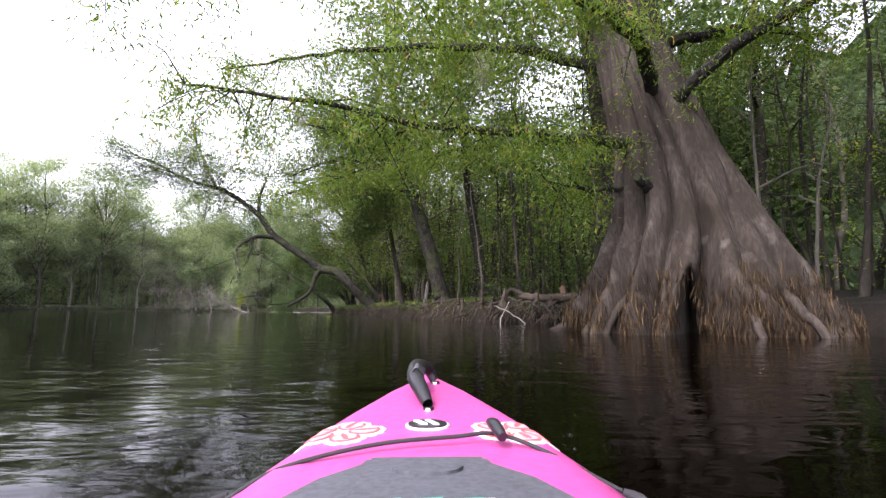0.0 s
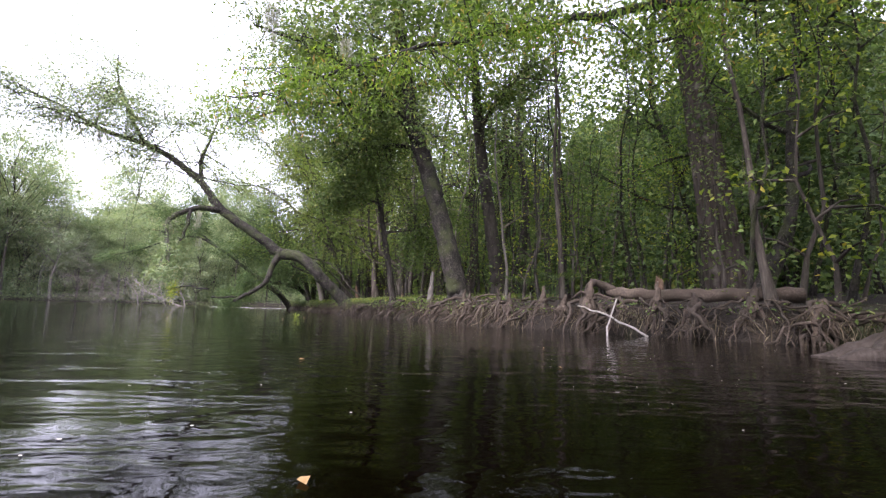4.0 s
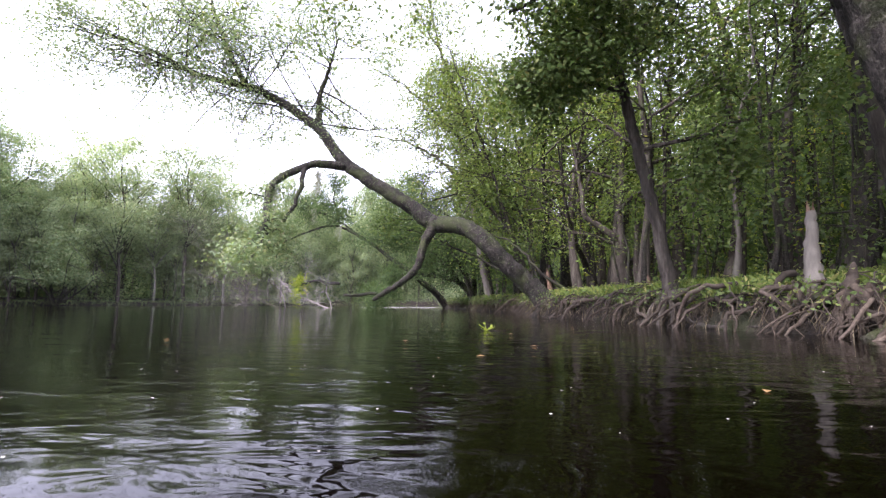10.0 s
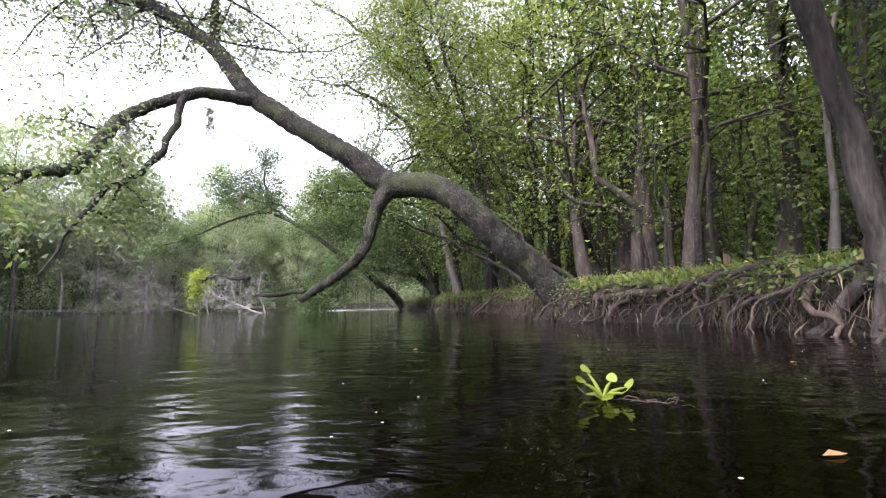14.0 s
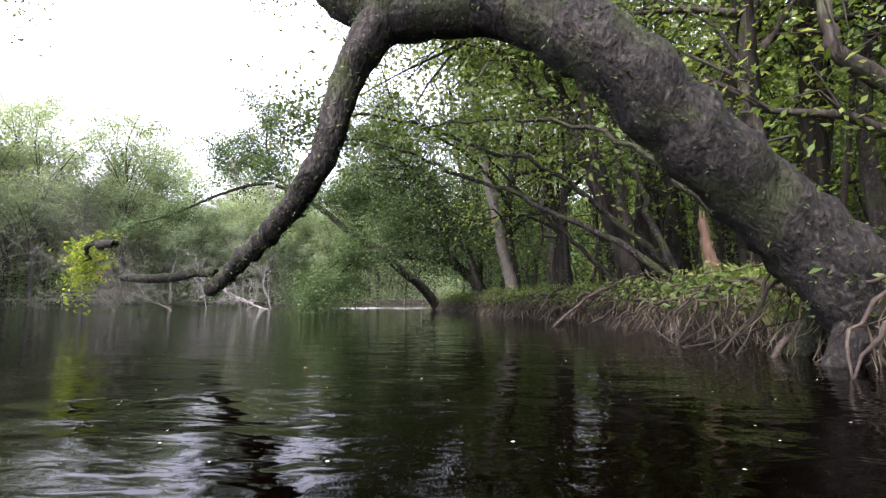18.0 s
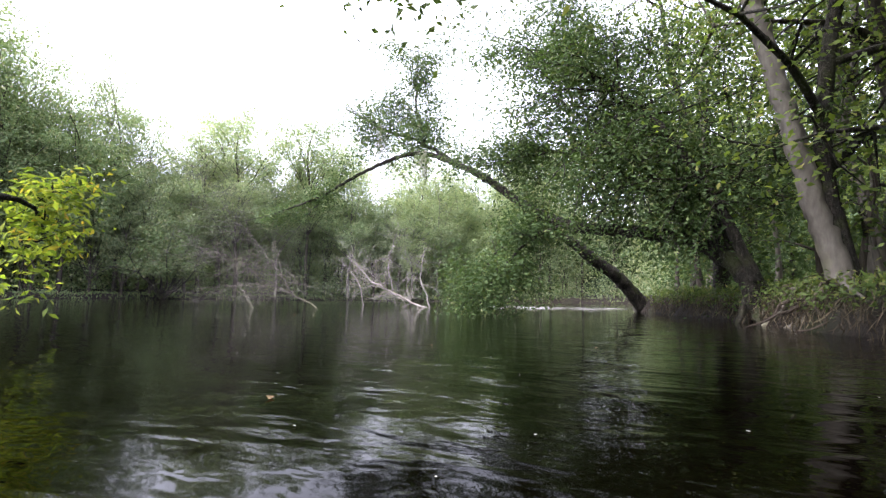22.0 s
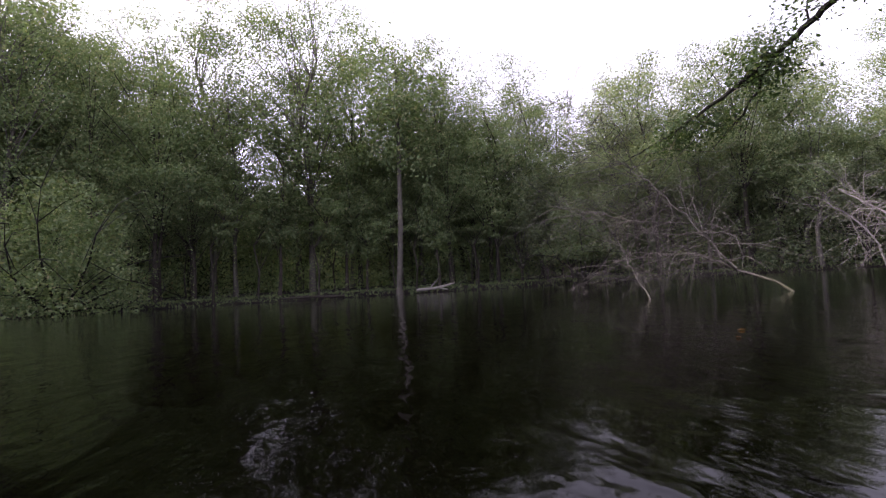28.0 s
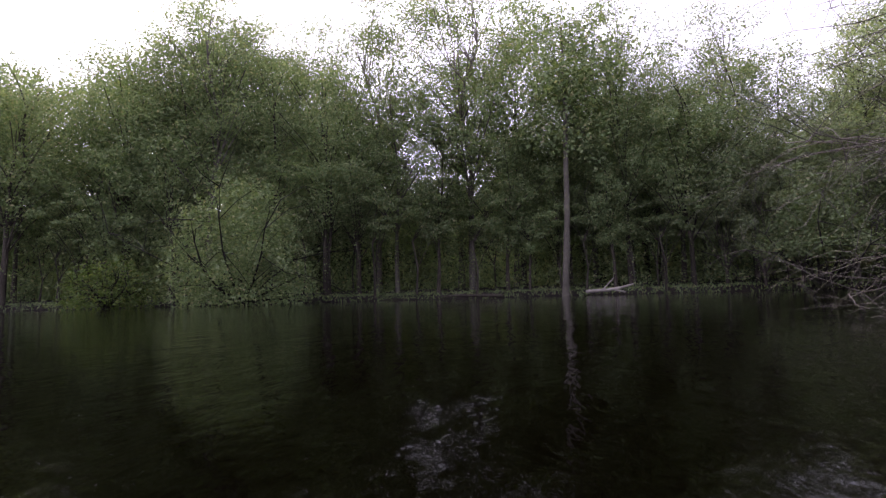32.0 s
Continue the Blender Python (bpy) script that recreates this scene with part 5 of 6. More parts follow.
log("driftwood_log", "long weathered log lying along the rooty bank", [[(6.2, 16.4, 0.95, 0.15), (5.0, 17.2, 0.92, 0.15), (3.9, 18.0, 0.9, 0.14), (3.1, 18.8, 1.0, 0.12)], [(3.2, 18.7, 1.0, 0.1), (2.75, 18.8, 1.2, 0.09), (2.45, 18.6, 0.8, 0.08), (2.5, 18.2, 0.1, 0.05)]], ROOT, 240)
log("driftwood_log", "bleached root log along the grassy bank edge", [[(-1.6, 28.9, 0.55, 0.05), (-2.3, 30.6, 0.62, 0.06), (-3.2, 31.9, 0.55, 0.07), (-4.2, 33.0, 0.45, 0.05)], [(-2.6, 31.1, 0.6, 0.07), (-2.9, 30.7, 0.3, 0.06), (-3.0, 30.4, -0.1, 0.04)]], ROOT, 241)
log("driftwood_log", "thin grey fallen stem leaning from bank to water", [[(-5.3, 39.5, 0.9, 0.03), (-6.1, 39.3, 0.55, 0.028), (-6.9, 39.0, -0.1, 0.022)]], ROOT, 242)
log("dead_stick", "white peeled stick standing in the water", [[(1.9, 16.5, -0.4, 0.02), (2.15, 16.7, 0.3, 0.018), (2.4, 16.9, 0.75, 0.015)]], DEADWOOD, 243, 8, "stick")
log("dead_stick", "pale fallen stick caught between roots", [[(2.9, 16.6, 0.0, 0.025), (2.4, 17.4, 0.4, 0.022), (2.0, 18.0, 0.6, 0.015)]], DEADWOOD, 244, 7, "stick")
log("driftwood_log", "forked pale driftwood on the far bank", [[(-64.5, 49.2, 0.35, 0.14), (-64.4, 51.5, 0.5, 0.12), (-64.6, 53.2, 0.9, 0.07)], [(-64.4, 51.5, 0.5, 0.09), (-64.2, 52.4, 0.2, 0.06)], [(-64.5, 50.6, 0.45, 0.07), (-64.6, 51.6, 1.5, 0.04)]], DEADWOOD, 245)
log("driftwood_log", "dark driftwood lying at the far waterline", [[(-63.8, 42, 0.2, 0.15), (-64.2, 38.5, 0.3, 0.12), (-64, 36, 0.25, 0.06)]], BARK, 246)
log("broken_tree", "snapped trunk with a splintered top and one leaning limb", [[(-1.65, 37.50, 0.72, 0.228), (-1.70, 37.50, 1.80, 0.18), (-1.75, 37.50, 3.36, 0.152), (-1.70, 37.50, 3.84, 0.048)], [(-1.75, 37.50, 2.88, 0.152), (-2.55, 37.40, 3.42, 0.123), (-3.05, 37.30, 3.84, 0.095), (-3.20, 37.30, 5.04, 0.076), (-3.55, 37.20, 7.32, 0.028)], [(-1.15, 37.50, 0.84, 0.133), (-1.20, 37.50, 2.04, 0.114), (-1.10, 37.50, 3.60, 0.076)]], BARK, 247, 12, "tree")

# grass on the bank top
rng = np.random.default_rng(300)
g = Geo()
yy = np.concatenate([rng.uniform(26.5, 37, 9000), rng.uniform(25, 56, 2600)])
bx = np.interp(yy, [p[1] for p in RIGHT_BANK], [p[0] for p in RIGHT_BANK])
xx = bx + 0.35 + 5.5 * rng.random(len(yy)) ** 1.5
ok = inland(xx, yy) > 0.3
xx, yy = xx[ok], yy[ok]
zz = height(xx, yy)
n = len(xx)
p = np.stack([xx, yy, zz - 0.02], -1)
up = np.stack([rng.normal(0, 0.35, n), rng.normal(0, 0.35, n), np.ones(n)], -1) * (0.22 * rng.uniform(0.5, 1.6, n))[:, None]
a = rng.uniform(0, 6.28, n)
b = np.stack([np.cos(a), np.sin(a), 0 * a], -1) * 0.018
bend = np.stack([rng.normal(0, 0.07, n), rng.normal(0, 0.07, n), -0.02 * np.ones(n)], -1)
g.add(np.stack([p - b, p + b, p + up * 0.6 + b * 0.7, p + up + bend], 1), np.arange(4 * n).reshape(-1, 4))
tagged(new("grass", g.mesh("grass", GRASS)), "bright green grass and weeds on the bank top", "grass", kind="stuff")
g = Geo()
leaves(g, rng, np.stack([xx, yy, zz + 0.12], -1)[::9], 7, (0.14, 0.14, 0.1), 0.07)
tagged(new("weeds", g.mesh("weeds", GRASS)), "low broad-leaved weeds among the bank grass", "weeds", kind="stuff")
g = Geo()
fl = np.array(FAR_BANK, float)
run = np.r_[0, np.cumsum(np.linalg.norm(np.diff(fl, axis=0), axis=1))]
s = rng.uniform(0, 175, 9000)
fx, fy = np.interp(s, run, fl[:, 0]), np.interp(s, run, fl[:, 1])
fx, fy = fx - rng.uniform(0.2, 4, len(s)), fy + rng.uniform(-1, 1, len(s))
ok = inland(fx, fy) > 0.2
fx, fy = fx[ok], fy[ok]
n = len(fx)
p = np.stack([fx, fy, height(fx, fy) - 0.03], -1)
b = np.array([0, 0.05, 0])
up = np.stack([rng.normal(0, 0.15, n), rng.normal(0, 0.15, n), rng.uniform(0.1, 0.3, n)], -1)
g.add(np.stack([p - b, p + b, p + up * 0.6 + b * 0.7, p + up], 1), np.arange(4 * n).reshape(-1, 4))
tagged(new("grass", g.mesh("grass", FOL_FAR)), "rough grass along the far bank", "grass", kind="stuff")


# root hairs, dead grass and small leaves that hang over the edge of the bank
g, f = Geo(), Geo()
yy = rng.uniform(13, 55, 3200)
for geo, count, low, high in ((g, 1700, 0.1, 0.62), (f, 1500, 0.4, 0.8)):
    c = []
    for y in yy[:count]:
        if geo is f and y < 36 and rng.random() < (0.85 if y < 25 else 0.55):
            continue
        q, inward, _ = bank_frame(y)
        q = q + inward * rng.uniform(-0.12, 0.3)
        c.append((q[0], q[1], rng.uniform(low, high)))
    if geo is g:
        leaves(geo, rng, c, 6, (0.12, 0.12, 0.08), 0.3, 0.3, 1.6, 0.05)
    else:
        leaves(geo, rng, c, 9, (0.16, 0.16, 0.08), 0.08)
tagged(new("bank_fringe", g.mesh("bank_fringe", DEAD_GRASS)), "brown root hairs hanging over the bank's edge", "roots", kind="stuff")
tagged(new("bank_weeds", f.mesh("bank_weeds", FOL_BANK)), "small green leaves along the bank's edge", "weeds", kind="stuff")


def palmetto(x, y, size, seed):
    rng = np.random.default_rng(seed)
    ob = thing("saw_palmetto", pose(x, y, float(height(x, y)[0])), "dark green fan palm clump under the trees", "palm", "palmettos on the bank")
    for k in range(9):
        a = k * 0.7 + rng.uniform(-0.2, 0.2)
        tip = np.array([math.cos(a) * 0.5, math.sin(a) * 0.5, rng.uniform(0.45, 0.9)]) * size
        g = Geo()
        tube(g, [(0, 0, 0, 0.015), (*(tip * 0.6 + [0, 0, 0.1]), 0.01), (*tip, 0.006)], 4, 0.2)
        side = np.array([-math.sin(a), math.cos(a), 0])
        out = np.array([math.cos(a), math.sin(a), 0.5])
        for f in np.linspace(-1.3, 1.3, 13):
            w = out * math.cos(f) + side * math.sin(f)
            e = tip + w * 0.5 * size
            c = np.cross(w, [0, 0, 1]) * 0.02
            g.add([tip, tip + w * 0.25 * size + c, e + [0, 0, -0.06], tip + w * 0.25 * size - c], [(0, 1, 2, 3)])
        part("frond", g.mesh("frond", FOL_DARK), ob)


for k, q in enumerate([(2.9, 25.9, 1.2), (3.7, 24.8, 1.1), (4.4, 26.4, 1.3)]):
    palmetto(*q, 310 + k)

# ---------------------------------------------------------------- far bank landmarks
custom_tree("pale_trunk_tree", "tall tree with a straight bare whitish trunk at the waterline", [
    arr((-65.2, 47.6, 0, 0.42), (-65.2, 47.6, 1, 0.3), (-65.2, 48.0, 7, 0.25), (-65.4, 48.2, 13, 0.22), (-65.6, 48.4, 19, 0.16), (-65.6, 48.4, 26, 0.04)),
], BARK_PALE, FOL_FAR, 62, [(0, 0.55, 34, 4.2)], 6, 0.42, 1.1)
for x, y, tall, wide, seed, n, mat, label in ((-58.5, 20.5, 11.5, 6.0, 63, 420, FOL_FAR, "large dome-shaped willow at the far waterline"), (-56.5, 9.5, 4.5, 3.6, 64, 110, FOL_BANK, "low yellow-green shrub at the far waterline"), (-61.5, 66, 9.5, 3.8, 65, 240, FOL_FAR, "rounded yellow-green tree at the far bank")):
    rng = np.random.default_rng(seed)
    ob = thing("waterside_shrub", pose(x, y, 0.1), label, "shrub")
    w, tips = Geo(), []
    for k in range(11):
        a = k * 0.571 * 2
        branch_out(w, rng, (0.2 * math.cos(a), 0.2 * math.sin(a), 0), np.array([math.cos(a) * 0.6, math.sin(a) * 0.6, 0.8]), tall * rng.uniform(0.7, 1.0), 0.12, tips, 1, 0.1, 5)
    part("stem", w.mesh("stem", BARK_DARK), ob)
    u = rng.normal(0, 1, (n, 3))
    u /= np.linalg.norm(u, axis=1)[:, None]
    u[:, 2] = np.abs(u[:, 2])
    c = u * [wide, wide, tall * 0.95] * (rng.random((n, 1)) ** 0.35)
    c[:, 2] = np.maximum(c[:, 2], 0.3 if seed < 65 else 3.2)
    g = Geo()
    leaves(g, rng, c, 42, (0.6, 0.6, 0.45), 0.26)
    part("crown", g.mesh("crown", mat), ob)


def moss(x, y, z, length, seed):
    rng = np.random.default_rng(seed)
    g = Geo()
    for _ in range(26):
        ox, oy = rng.normal(0, 0.11, 2)
        ln = length * rng.uniform(0.4, 1.1)
        k = int(6 + ln * 10)
        zz = -ln * np.sort(rng.random(k))
        c = np.stack([ox + np.cumsum(rng.normal(0, 0.012, k)), oy + np.cumsum(rng.normal(0, 0.012, k)), zz], -1)
        leaves(g, rng, c, 2, (0.02, 0.02, 0.03), 0.12, 1.0, 1.5, 0.16)
    ob = new("hanging_moss", g.mesh("hanging_moss", MOSS))
    ob.matrix_world = pose(x, y, z)
    tagged(ob, "grey beard of hanging moss on a limb", "moss", "moss beards in the trees")


rng = np.random.default_rng(320)
for k, (x, y, z) in enumerate([(-13.6, 32.5, 4.4), (-15.6, 34.7, 8.8), (-18.2, 34, 9.5), (-20, 33.6, 10.5), (-12.8, 34.2, 5.3), (-4, 21.5, 8.6), (-6, 20.6, 9), (-5.2, 25.2, 10.4), (-19.1, 51, 6.0), (-21.3, 51.4, 7.5), (-12.2, 49.6, 6.6), (-17, 34.5, 10.7), (1.2, 12.9, 7.5), (-2.4, 11.0, 9.5)]):
    moss(x, y, z, rng.uniform(0.6, 1.4), 330 + k)

# ---------------------------------------------------------------- on the water
def hyacinth(x, y):
    rng = np.random.default_rng(340)
    ob = thing("water_hyacinth", pose(x, y, 0) @ Matrix.Scale(0.55, 4), "small floating water hyacinth with a few pale green leaves", "water plant")
    for k in range(7):
        a = k * 0.9 + rng.uniform(-0.2, 0.2)
        ln = rng.uniform(0.12, 0.22)
        up = (0.08, 0.1, 0.17, 0.03, 0.13, 0.02, 0.06)[k]
        g = Geo()
        e = np.array([math.cos(a) * ln, math.sin(a) * ln, up])
        tube(g, [(0, 0, 0.0, 0.012), (*(e * 0.5 + [0, 0, 0.02]), 0.014), (*e, 0.006)], 6, 0.04)
        st = part("stalk", g.mesh("stalk", FOL_LIME), ob)
        g = Geo()
        t = np.linspace(0, 2 * np.pi, 12, endpoint=False)
        side = np.array([-math.sin(a), math.cos(a), 0.2])
        fw = np.array([math.cos(a), math.sin(a), 0.9])
        fw /= np.linalg.norm(fw)
        ring = e + 0.045 * (np.sin(t)[:, None] * side + (1 + np.cos(t)[:, None]) * fw) + np.cos(2 * t)[:, None] * [0, 0, 0.006]
        v = np.vstack([ring, np.repeat((e + 0.045 * fw)[None] - [0, 0, 0.008], 12, 0)])
        j = np.arange(12)
        g.add(v, np.stack([j, (j + 1) % 12, 12 + (j + 1) % 12, 12 + j], -1))
        part("leaf", g.mesh("leaf", FOL_LIME), st)
    for k in range(3):
        g = Geo()
        tube(g, arr((0, 0, 0, 0.006), (0.25 + 0.1 * k, -0.1 * k, 0.004, 0.005), (0.55, -0.35 + 0.2 * k, 0.004, 0.003)), 5, 0.05, 0.1, rng, 0.012)
        part("runner", g.mesh("runner", ROOT), ob)


hyacinth(-5.73, 25.7)
rng = np.random.default_rng(350)
for k in range(26):
    t = rng.random()
    i = rng.integers(len(PATH))
    x, y = PATH[i][1][0] + rng.normal(0.5, 2.0), PATH[i][1][1] + rng.normal(2, 2)
    if float(inland(x, y)[0]) > -0.5:
        continue
    s = rng.uniform(0.02, 0.04)
    g = Geo()
    g.add([(-s, 0, 0.003), (0, -0.5 * s, 0.008), (s, 0, 0.004), (0, 0.5 * s, 0.012)], [(0, 1, 2, 3)])
    ob = new("floating_leaf", g.mesh("floating_leaf", LITTER))
    ob.matrix_world = pose(x, y, 0.002, 0, 0, rng.uniform(0, 360))
    tagged(ob, "yellow-brown fallen leaf floating on the river", "leaf", "leaves on the water")
g = Geo()
n = 2600
x, y = rng.uniform(-16, 3, n), rng.uniform(4, 46, n)
ok = inland(x, y) < -0.3
x, y = x[ok], y[ok]
n = len(x)
s = rng.uniform(0.003, 0.008, (n, 1))
a = rng.uniform(0, 6.28, n)
u, w = np.stack([np.cos(a), np.sin(a), 0 * a], -1) * s, np.stack([-np.sin(a), np.cos(a), 0 * a], -1) * s
c = np.stack([x, y, 0.004 + 0 * x], -1)
g.add(np.stack([c - u, c - w, c + u, c + w], 1), np.arange(4 * n).reshape(-1, 4))
FOAM = plain("river_foam", (0.6, 0.56, 0.48), 0.7)
tagged(new("foam_specks", g.mesh("foam_specks", FOAM)), "pale foam specks drifting on the dark water", "foam", kind="stuff")

g = Geo()
for _ in range(26):
    x = rng.uniform(-21, -14.5)
    y = 60.5 + 0.12 * (x + 18) + rng.normal(0, 1.3)
    ln, wd = rng.uniform(0.3, 1.4), rng.uniform(0.008, 0.025)
    g.add([(x - ln, y, 0.01), (x, y - wd, 0.02), (x + ln, y + 0.1, 0.01), (x, y + wd, 0.03)], [(0, 1, 2, 3)])
tagged(new("riffle", g.mesh("riffle", plain("riffle_water", (0.3, 0.29, 0.27), 0.4))), "broken white water where the current runs over a bar", "foam", kind="stuff")

# ---------------------------------------------------------------- the kayak
PINK = plain("kayak_plastic_pink", (0.5, 0.07, 0.245), 0.45, spec=0.5, bump=0.15, scale=40)
GREY = plain("hatch_rubber_grey", (0.07, 0.074, 0.085), 0.55, bump=0.3, scale=90, dirt=0.3)
BLACK = plain("black_plastic", (0.015, 0.015, 0.017), 0.4)
CORD = plain("bungee_cord", (0.02, 0.02, 0.022), 0.8, bump=0.5, scale=400)
WHITE = plain("sticker_white", (0.8, 0.8, 0.78), 0.35)
CORAL = plain("sticker_coral", (0.7, 0.1, 0.11), 0.4, dirt=0.3)
ROSE = plain("sticker_pale_rose", (0.72, 0.34, 0.37), 0.4, dirt=0.3)
GREEN = plain("sticker_green", (0.03, 0.3, 0.2), 0.35)
STEEL = plain("steel_screw", (0.6, 0.6, 0.6), 0.25, 1.0)


def kayak():
    ob = thing("kayak", pose(0.13, 0.48, 0, 0, -0.5, 1.5), "pink plastic kayak with a grey hatch, floating on the river", "kayak")
    ys = [-1.45, -1.38, -1.15, -0.8, -0.4, 0, 0.2, 0.35, 0.5, 0.66, 0.74, 0.82, 0.9, 1.0, 1.1, 1.2, 1.3, 1.4, 1.5, 1.6, 1.7, 1.8, 1.86, 1.9]
    half = np.interp(ys, [-1.45, -1.15, -0.6, 0, 0.5, 0.9, 1.1, 1.26, 1.5, 1.6, 1.8, 1.86, 1.9], [0.02, 0.17, 0.32, 0.37, 0.37, 0.345, 0.305, 0.265, 0.18, 0.145, 0.05, 0.028, 0.01])
    crown = np.interp(ys, [-1.45, -0.6, 0, 0.5, 0.9, 1.3, 1.9], [0.15, 0.16, 0.17, 0.165, 0.155, 0.165, 0.185])
    rail = np.interp(ys, [-1.45, -0.6, 0.6, 1.2, 1.9], [0.13, 0.1, 0.1, 0.115, 0.17])
    keel = np.interp(ys, [-1.45, -1.0, 0, 1.2, 1.75, 1.9], [0.05, -0.09, -0.11, -0.1, -0.02, 0.12])
    rows = []
    for y, w, c, r, k in zip(ys, half, crown, rail, keel):
        prof = [(0, k), (0.5 * w, k + 0.02), (0.9 * w, k * 0.5), (w, r - 0.03), (0.99 * w, r), (0.9 * w, r + (c - r) * 0.35), (0.78 * w, c * 0.97), (0.68 * w, c), (0.62 * w, c), (0.3 * w, c + 0.006), (0, c + 0.008)]
        ring = [(x, y, z) for x, z in prof] + [(-x, y, z) for x, z in prof[-2:0:-1]]
        rows.append(ring)
    n = len(rows[0])
    g = Geo()
    i, j = np.meshgrid(np.arange(len(ys) - 1), np.arange(n), indexing="ij")
    k = (j + 1) % n
    g.add(np.array(rows), np.stack([i * n + j, i * n + k, (i + 1) * n + k, (i + 1) * n + j], -1))
    for e in (0, -1):
        c = np.mean(rows[e], 0)
        j = np.arange(n)
        g.add(np.vstack([rows[e], np.repeat(c[None], n, 0)]), np.stack([j, (j + 1) % n, n + (j + 1) % n, n + j], -1))
    hull = part("hull", g.mesh("hull", PINK), ob)

    def deck(y):
        return float(np.interp(y, [0, 0.5, 0.9, 1.3, 1.9], [0.17, 0.165, 0.155, 0.165, 0.185])) + 0.008

    def on_deck(pts, lift):
        """Points x, y laid on the rounded deck."""
        w, c, r = (np.interp(pts[:, 1], ys, q) for q in (half, crown, rail))
        u = np.abs(pts[:, 0]) / w
        flat_part = np.interp(u, [0, 0.3, 0.62, 0.68], [0.008, 0.006, 0, 0]) + c
        drop = np.interp(u, [0.68, 0.78, 0.9, 0.99], [0, 0.1, 0.65, 1])
        return np.c_[pts, flat_part - drop * (c - r) + lift]

    def flat(name, mat, pts, lift, parent, label="", thick=0.006):
        """A thin shape laid on the deck, from an outline of x, y."""
        pts = np.array(pts, float)
        c = pts.mean(0)
        n = len(pts)
        rim, ring = on_deck(pts, lift), on_deck((pts + c) / 2, lift)
        v = np.vstack([rim, ring, np.repeat(on_deck(c[None], lift + 0.0005), n, 0), rim - [0, 0, thick]])
        j = np.arange(n)
        j2 = (j + 1) % n
        g = Geo()
        g.add(v, np.vstack([np.stack([j, j2, n + j2, n + j], -1), np.stack([n + j, n + j2, 2 * n + j2, 2 * n + j], -1), np.stack([j, 3 * n + j, 3 * n + j2, j2], -1)]))
        return part(name, g.mesh(name, mat, False), parent, label)

    hatch = flat("hatch", GREY, [(-0.1, 0.835), (0, 0.840), (0.1, 0.835), (0.105, 0.810), (0.16, 0.750), (0.2, 0.660), (0.225, 0.530), (0.235, 0.250), (0.22, -0.450), (-0.22, -0.450), (-0.235, 0.250), (-0.225, 0.530), (-0.2, 0.660), (-0.16, 0.750), (-0.105, 0.810)], 0.02, ob, "dark grey rubber hatch cover")
    flat("panel", GREY, [(-0.09, 0.83), (0.09, 0.83), (0.12, 0.4), (-0.12, 0.4)], 0.025, hatch)
    t = np.linspace(0, 2 * np.pi, 20, endpoint=False)
    flat("hatch_emblem", GREY, np.c_[0.055 * np.cos(t), 0.765 + 0.04 * np.sin(t)], 0.03, hatch, "moulded oval emblem")
    flat("decal", WHITE, [(-0.085, 0.615), (0.085, 0.625), (0.09, 0.54), (-0.09, 0.53)], 0.03, hatch, "white and green decal")
    for x in (-0.05, 0.0, 0.05):
        flat("decal_bar", GREEN, [(x - 0.02, 0.61), (x + 0.02, 0.615), (x + 0.022, 0.56), (x - 0.022, 0.555)], 0.034, hatch)
    oval = flat("emblem", WHITE, np.c_[0.05 * np.cos(t), 1.13 + 0.042 * np.sin(t)], 0.004, ob, "oval emblem in black and white")
    flat("emblem_field", BLACK, np.c_[0.044 * np.cos(t), 1.13 + 0.035 * np.sin(t)], 0.007, oval)
    for x in (-0.018, 0.008):
        flat("emblem_bar", WHITE, [(x - 0.014, 1.148), (x - 0.002, 1.148), (x + 0.018, 1.112), (x + 0.006, 1.112)], 0.01, oval)
    q = np.linspace(0, 2 * np.pi, 70, endpoint=False)
    u = np.linspace(0, 2 * np.pi, 14, endpoint=False)
    for s in (-1, 1):
        cx, cy = s * 0.19, 1.1
        rr = (0.74 + 0.26 * np.abs(np.cos(2.5 * q)) ** 0.6) * (1 + 0.03 * np.sin(23 * q))
        fl = flat("flower_sticker", WHITE, np.c_[cx + 0.098 * rr * np.cos(q), cy + 0.088 * rr * np.sin(q)], 0.003, ob, "pink hibiscus flower sticker with white outline", 0.003)
        for k in range(5):
            a = k * 1.2566
            for name, mat, size, lift in (("petal", CORAL, 1.0, 0.0045), ("petal_centre", ROSE, 0.78, 0.006), ("vein", CORAL, 0.2, 0.0072)):
                px = 0.53 + 0.37 * np.cos(u) * (size if size > 0.5 else 0.75)
                py = 0.33 * np.sin(u) * size * (1 + 0.25 * np.cos(u))
                flat(name, mat, np.c_[cx + 0.098 * (px * math.cos(a) - py * math.sin(a)), cy + 0.088 * (px * math.sin(a) + py * math.cos(a))], lift, fl, "", 0.0012)
    # carry handle, arched over the bow
    rng = np.random.default_rng(360)
    g = Geo()
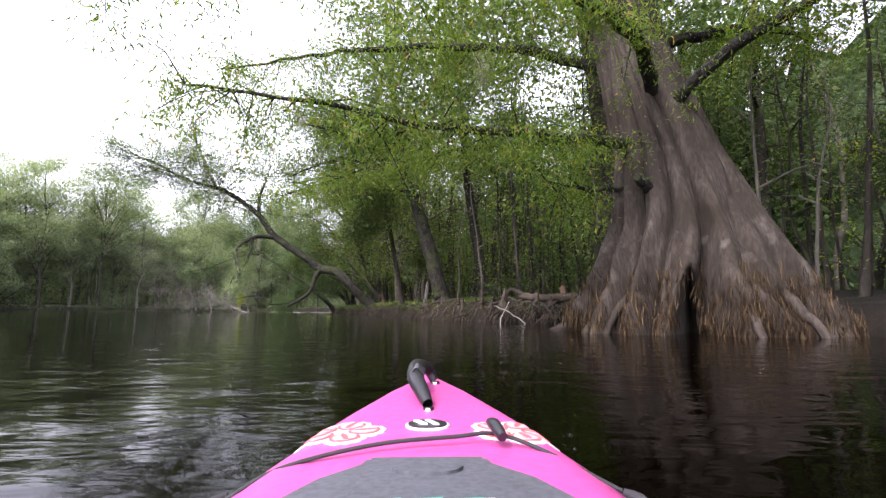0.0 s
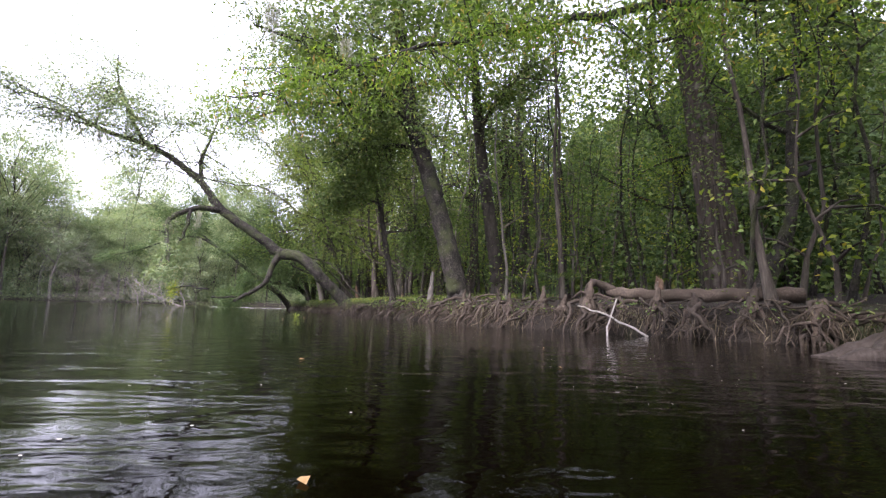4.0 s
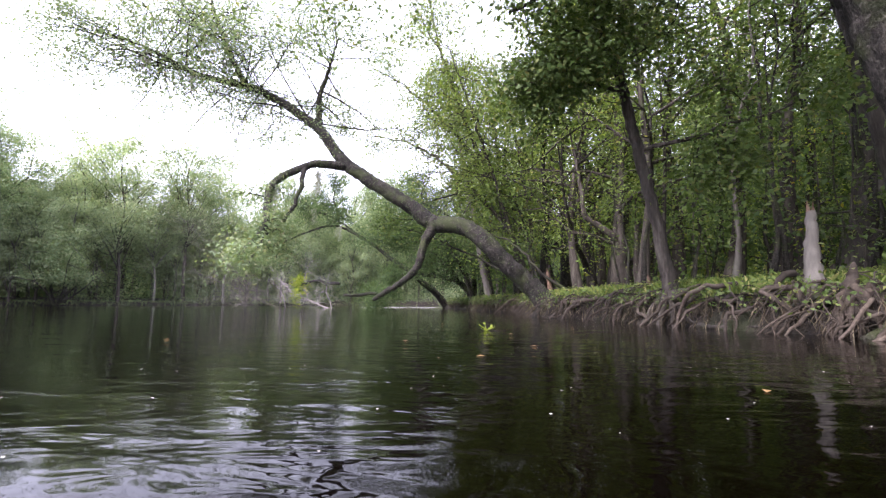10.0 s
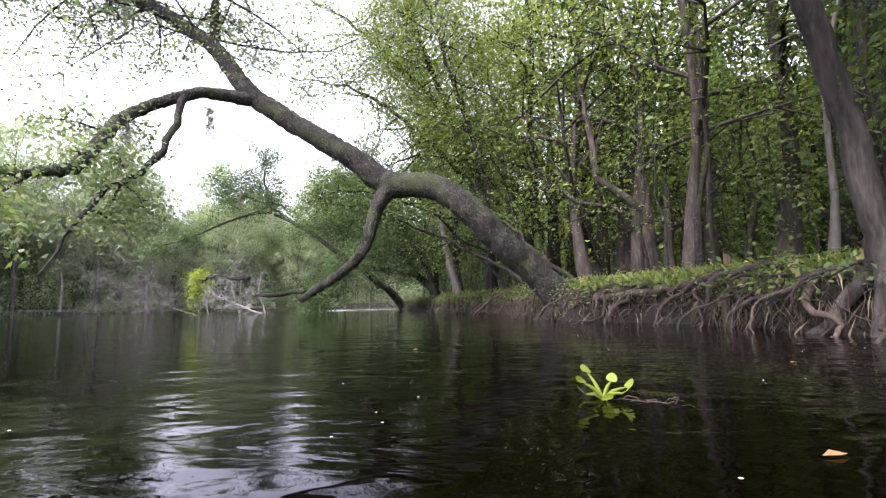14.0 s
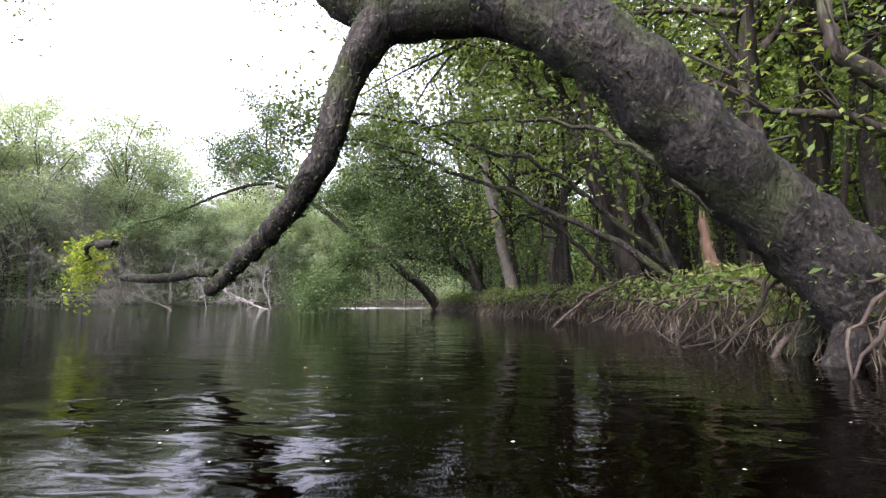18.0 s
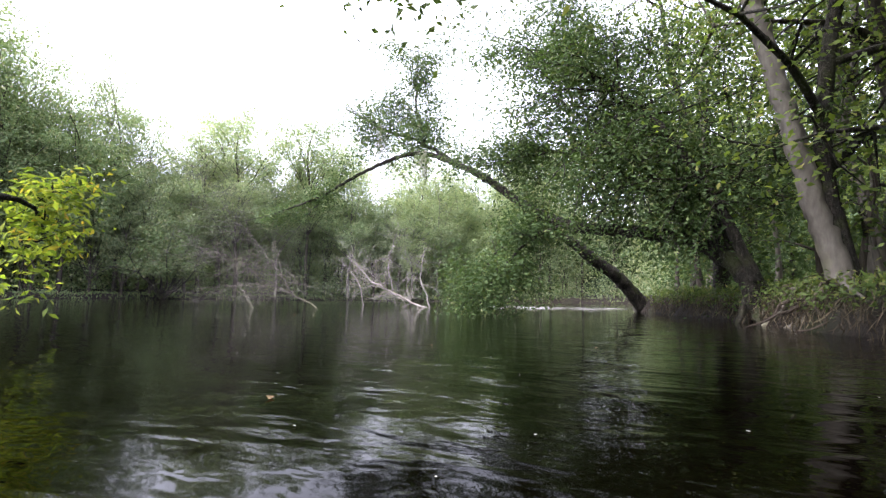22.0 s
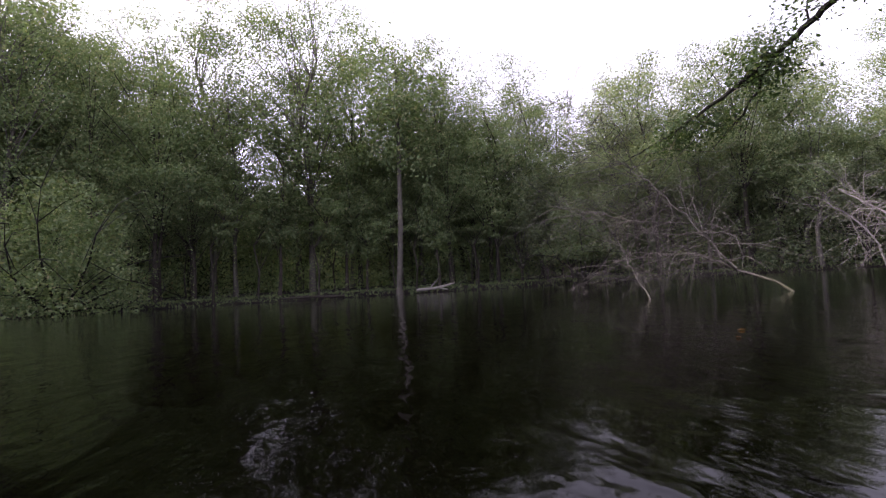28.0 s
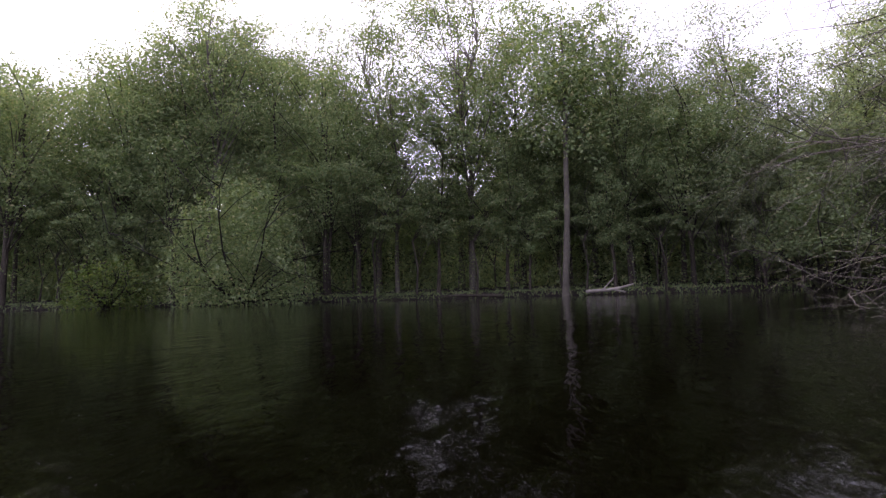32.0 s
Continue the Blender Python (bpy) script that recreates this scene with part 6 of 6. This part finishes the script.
    tube(g, arr((0.0, 1.3, deck(1.3) + 0.012, 0.014), (-0.014, 1.35, deck(1.35) + 0.03, 0.02), (-0.036, 1.45, deck(1.45) + 0.055, 0.025), (-0.032, 1.58, deck(1.58) + 0.066, 0.025), (0.0, 1.66, deck(1.66) + 0.045, 0.019), (0.02, 1.66, deck(1.66) + 0.008, 0.014)), 12, 0.012)
    handle = part("handle", g.mesh("handle", BLACK), ob, "black ribbed carry handle")
    for k in range(7):
        g = Geo()
        y = 1.43 + 0.024 * k
        tube(g, [(-0.06 + 0.001 * k, y, deck(y) + 0.05, 0.004), (-0.035, y + 0.003, deck(y) + 0.086, 0.004), (-0.01, y + 0.004, deck(y) + 0.066, 0.004)], 5, 0.01)
        part("rib", g.mesh("rib", BLACK), handle)
    for x, y in ((0.002, 1.29), (0.024, 1.66)):
        g = Geo()
        tube(g, [(x, y, deck(y) - 0.004, 0.016), (x, y, deck(y) + 0.006, 0.014)], 12, 0.01)
        part("screw", g.mesh("screw", STEEL), handle, "bright steel screw head")
    # bungee with toggle
    g = Geo()
    z = deck(0.85) + 0.012
    tube(g, arr((-0.35, 0.86, 0.105, 0.0042), (-0.26, 0.9, 0.15, 0.0042), (-0.1, 0.95, z, 0.0042), (0.06, 0.99, z + 0.004, 0.0042), (0.135, 1.01, z + 0.004, 0.0042), (0.22, 0.97, 0.16, 0.0042), (0.345, 0.89, 0.11, 0.0042)), 7, 0.02)
    cord = part("bungee", g.mesh("bungee", CORD), ob, "black bungee cord across the deck")
    g = Geo()
    tube(g, arr((0.13, 1.04, z + 0.02, 0.009), (0.136, 1.005, z + 0.022, 0.013), (0.146, 0.965, z + 0.008, 0.01)), 9, 0.01)
    part("toggle", g.mesh("toggle", BLACK), cord)
    for s in (-1, 1):
        g = Geo()
        tube(g, arr((s * 0.345, 0.88, 0.11, 0.009), (s * 0.365, 0.86, 0.105, 0.011), (s * 0.39, 0.84, 0.1, 0.0042)), 7, 0.01, 0.1, rng)
        part("knot", g.mesh("knot", CORD), cord)
    return ob


kayak()
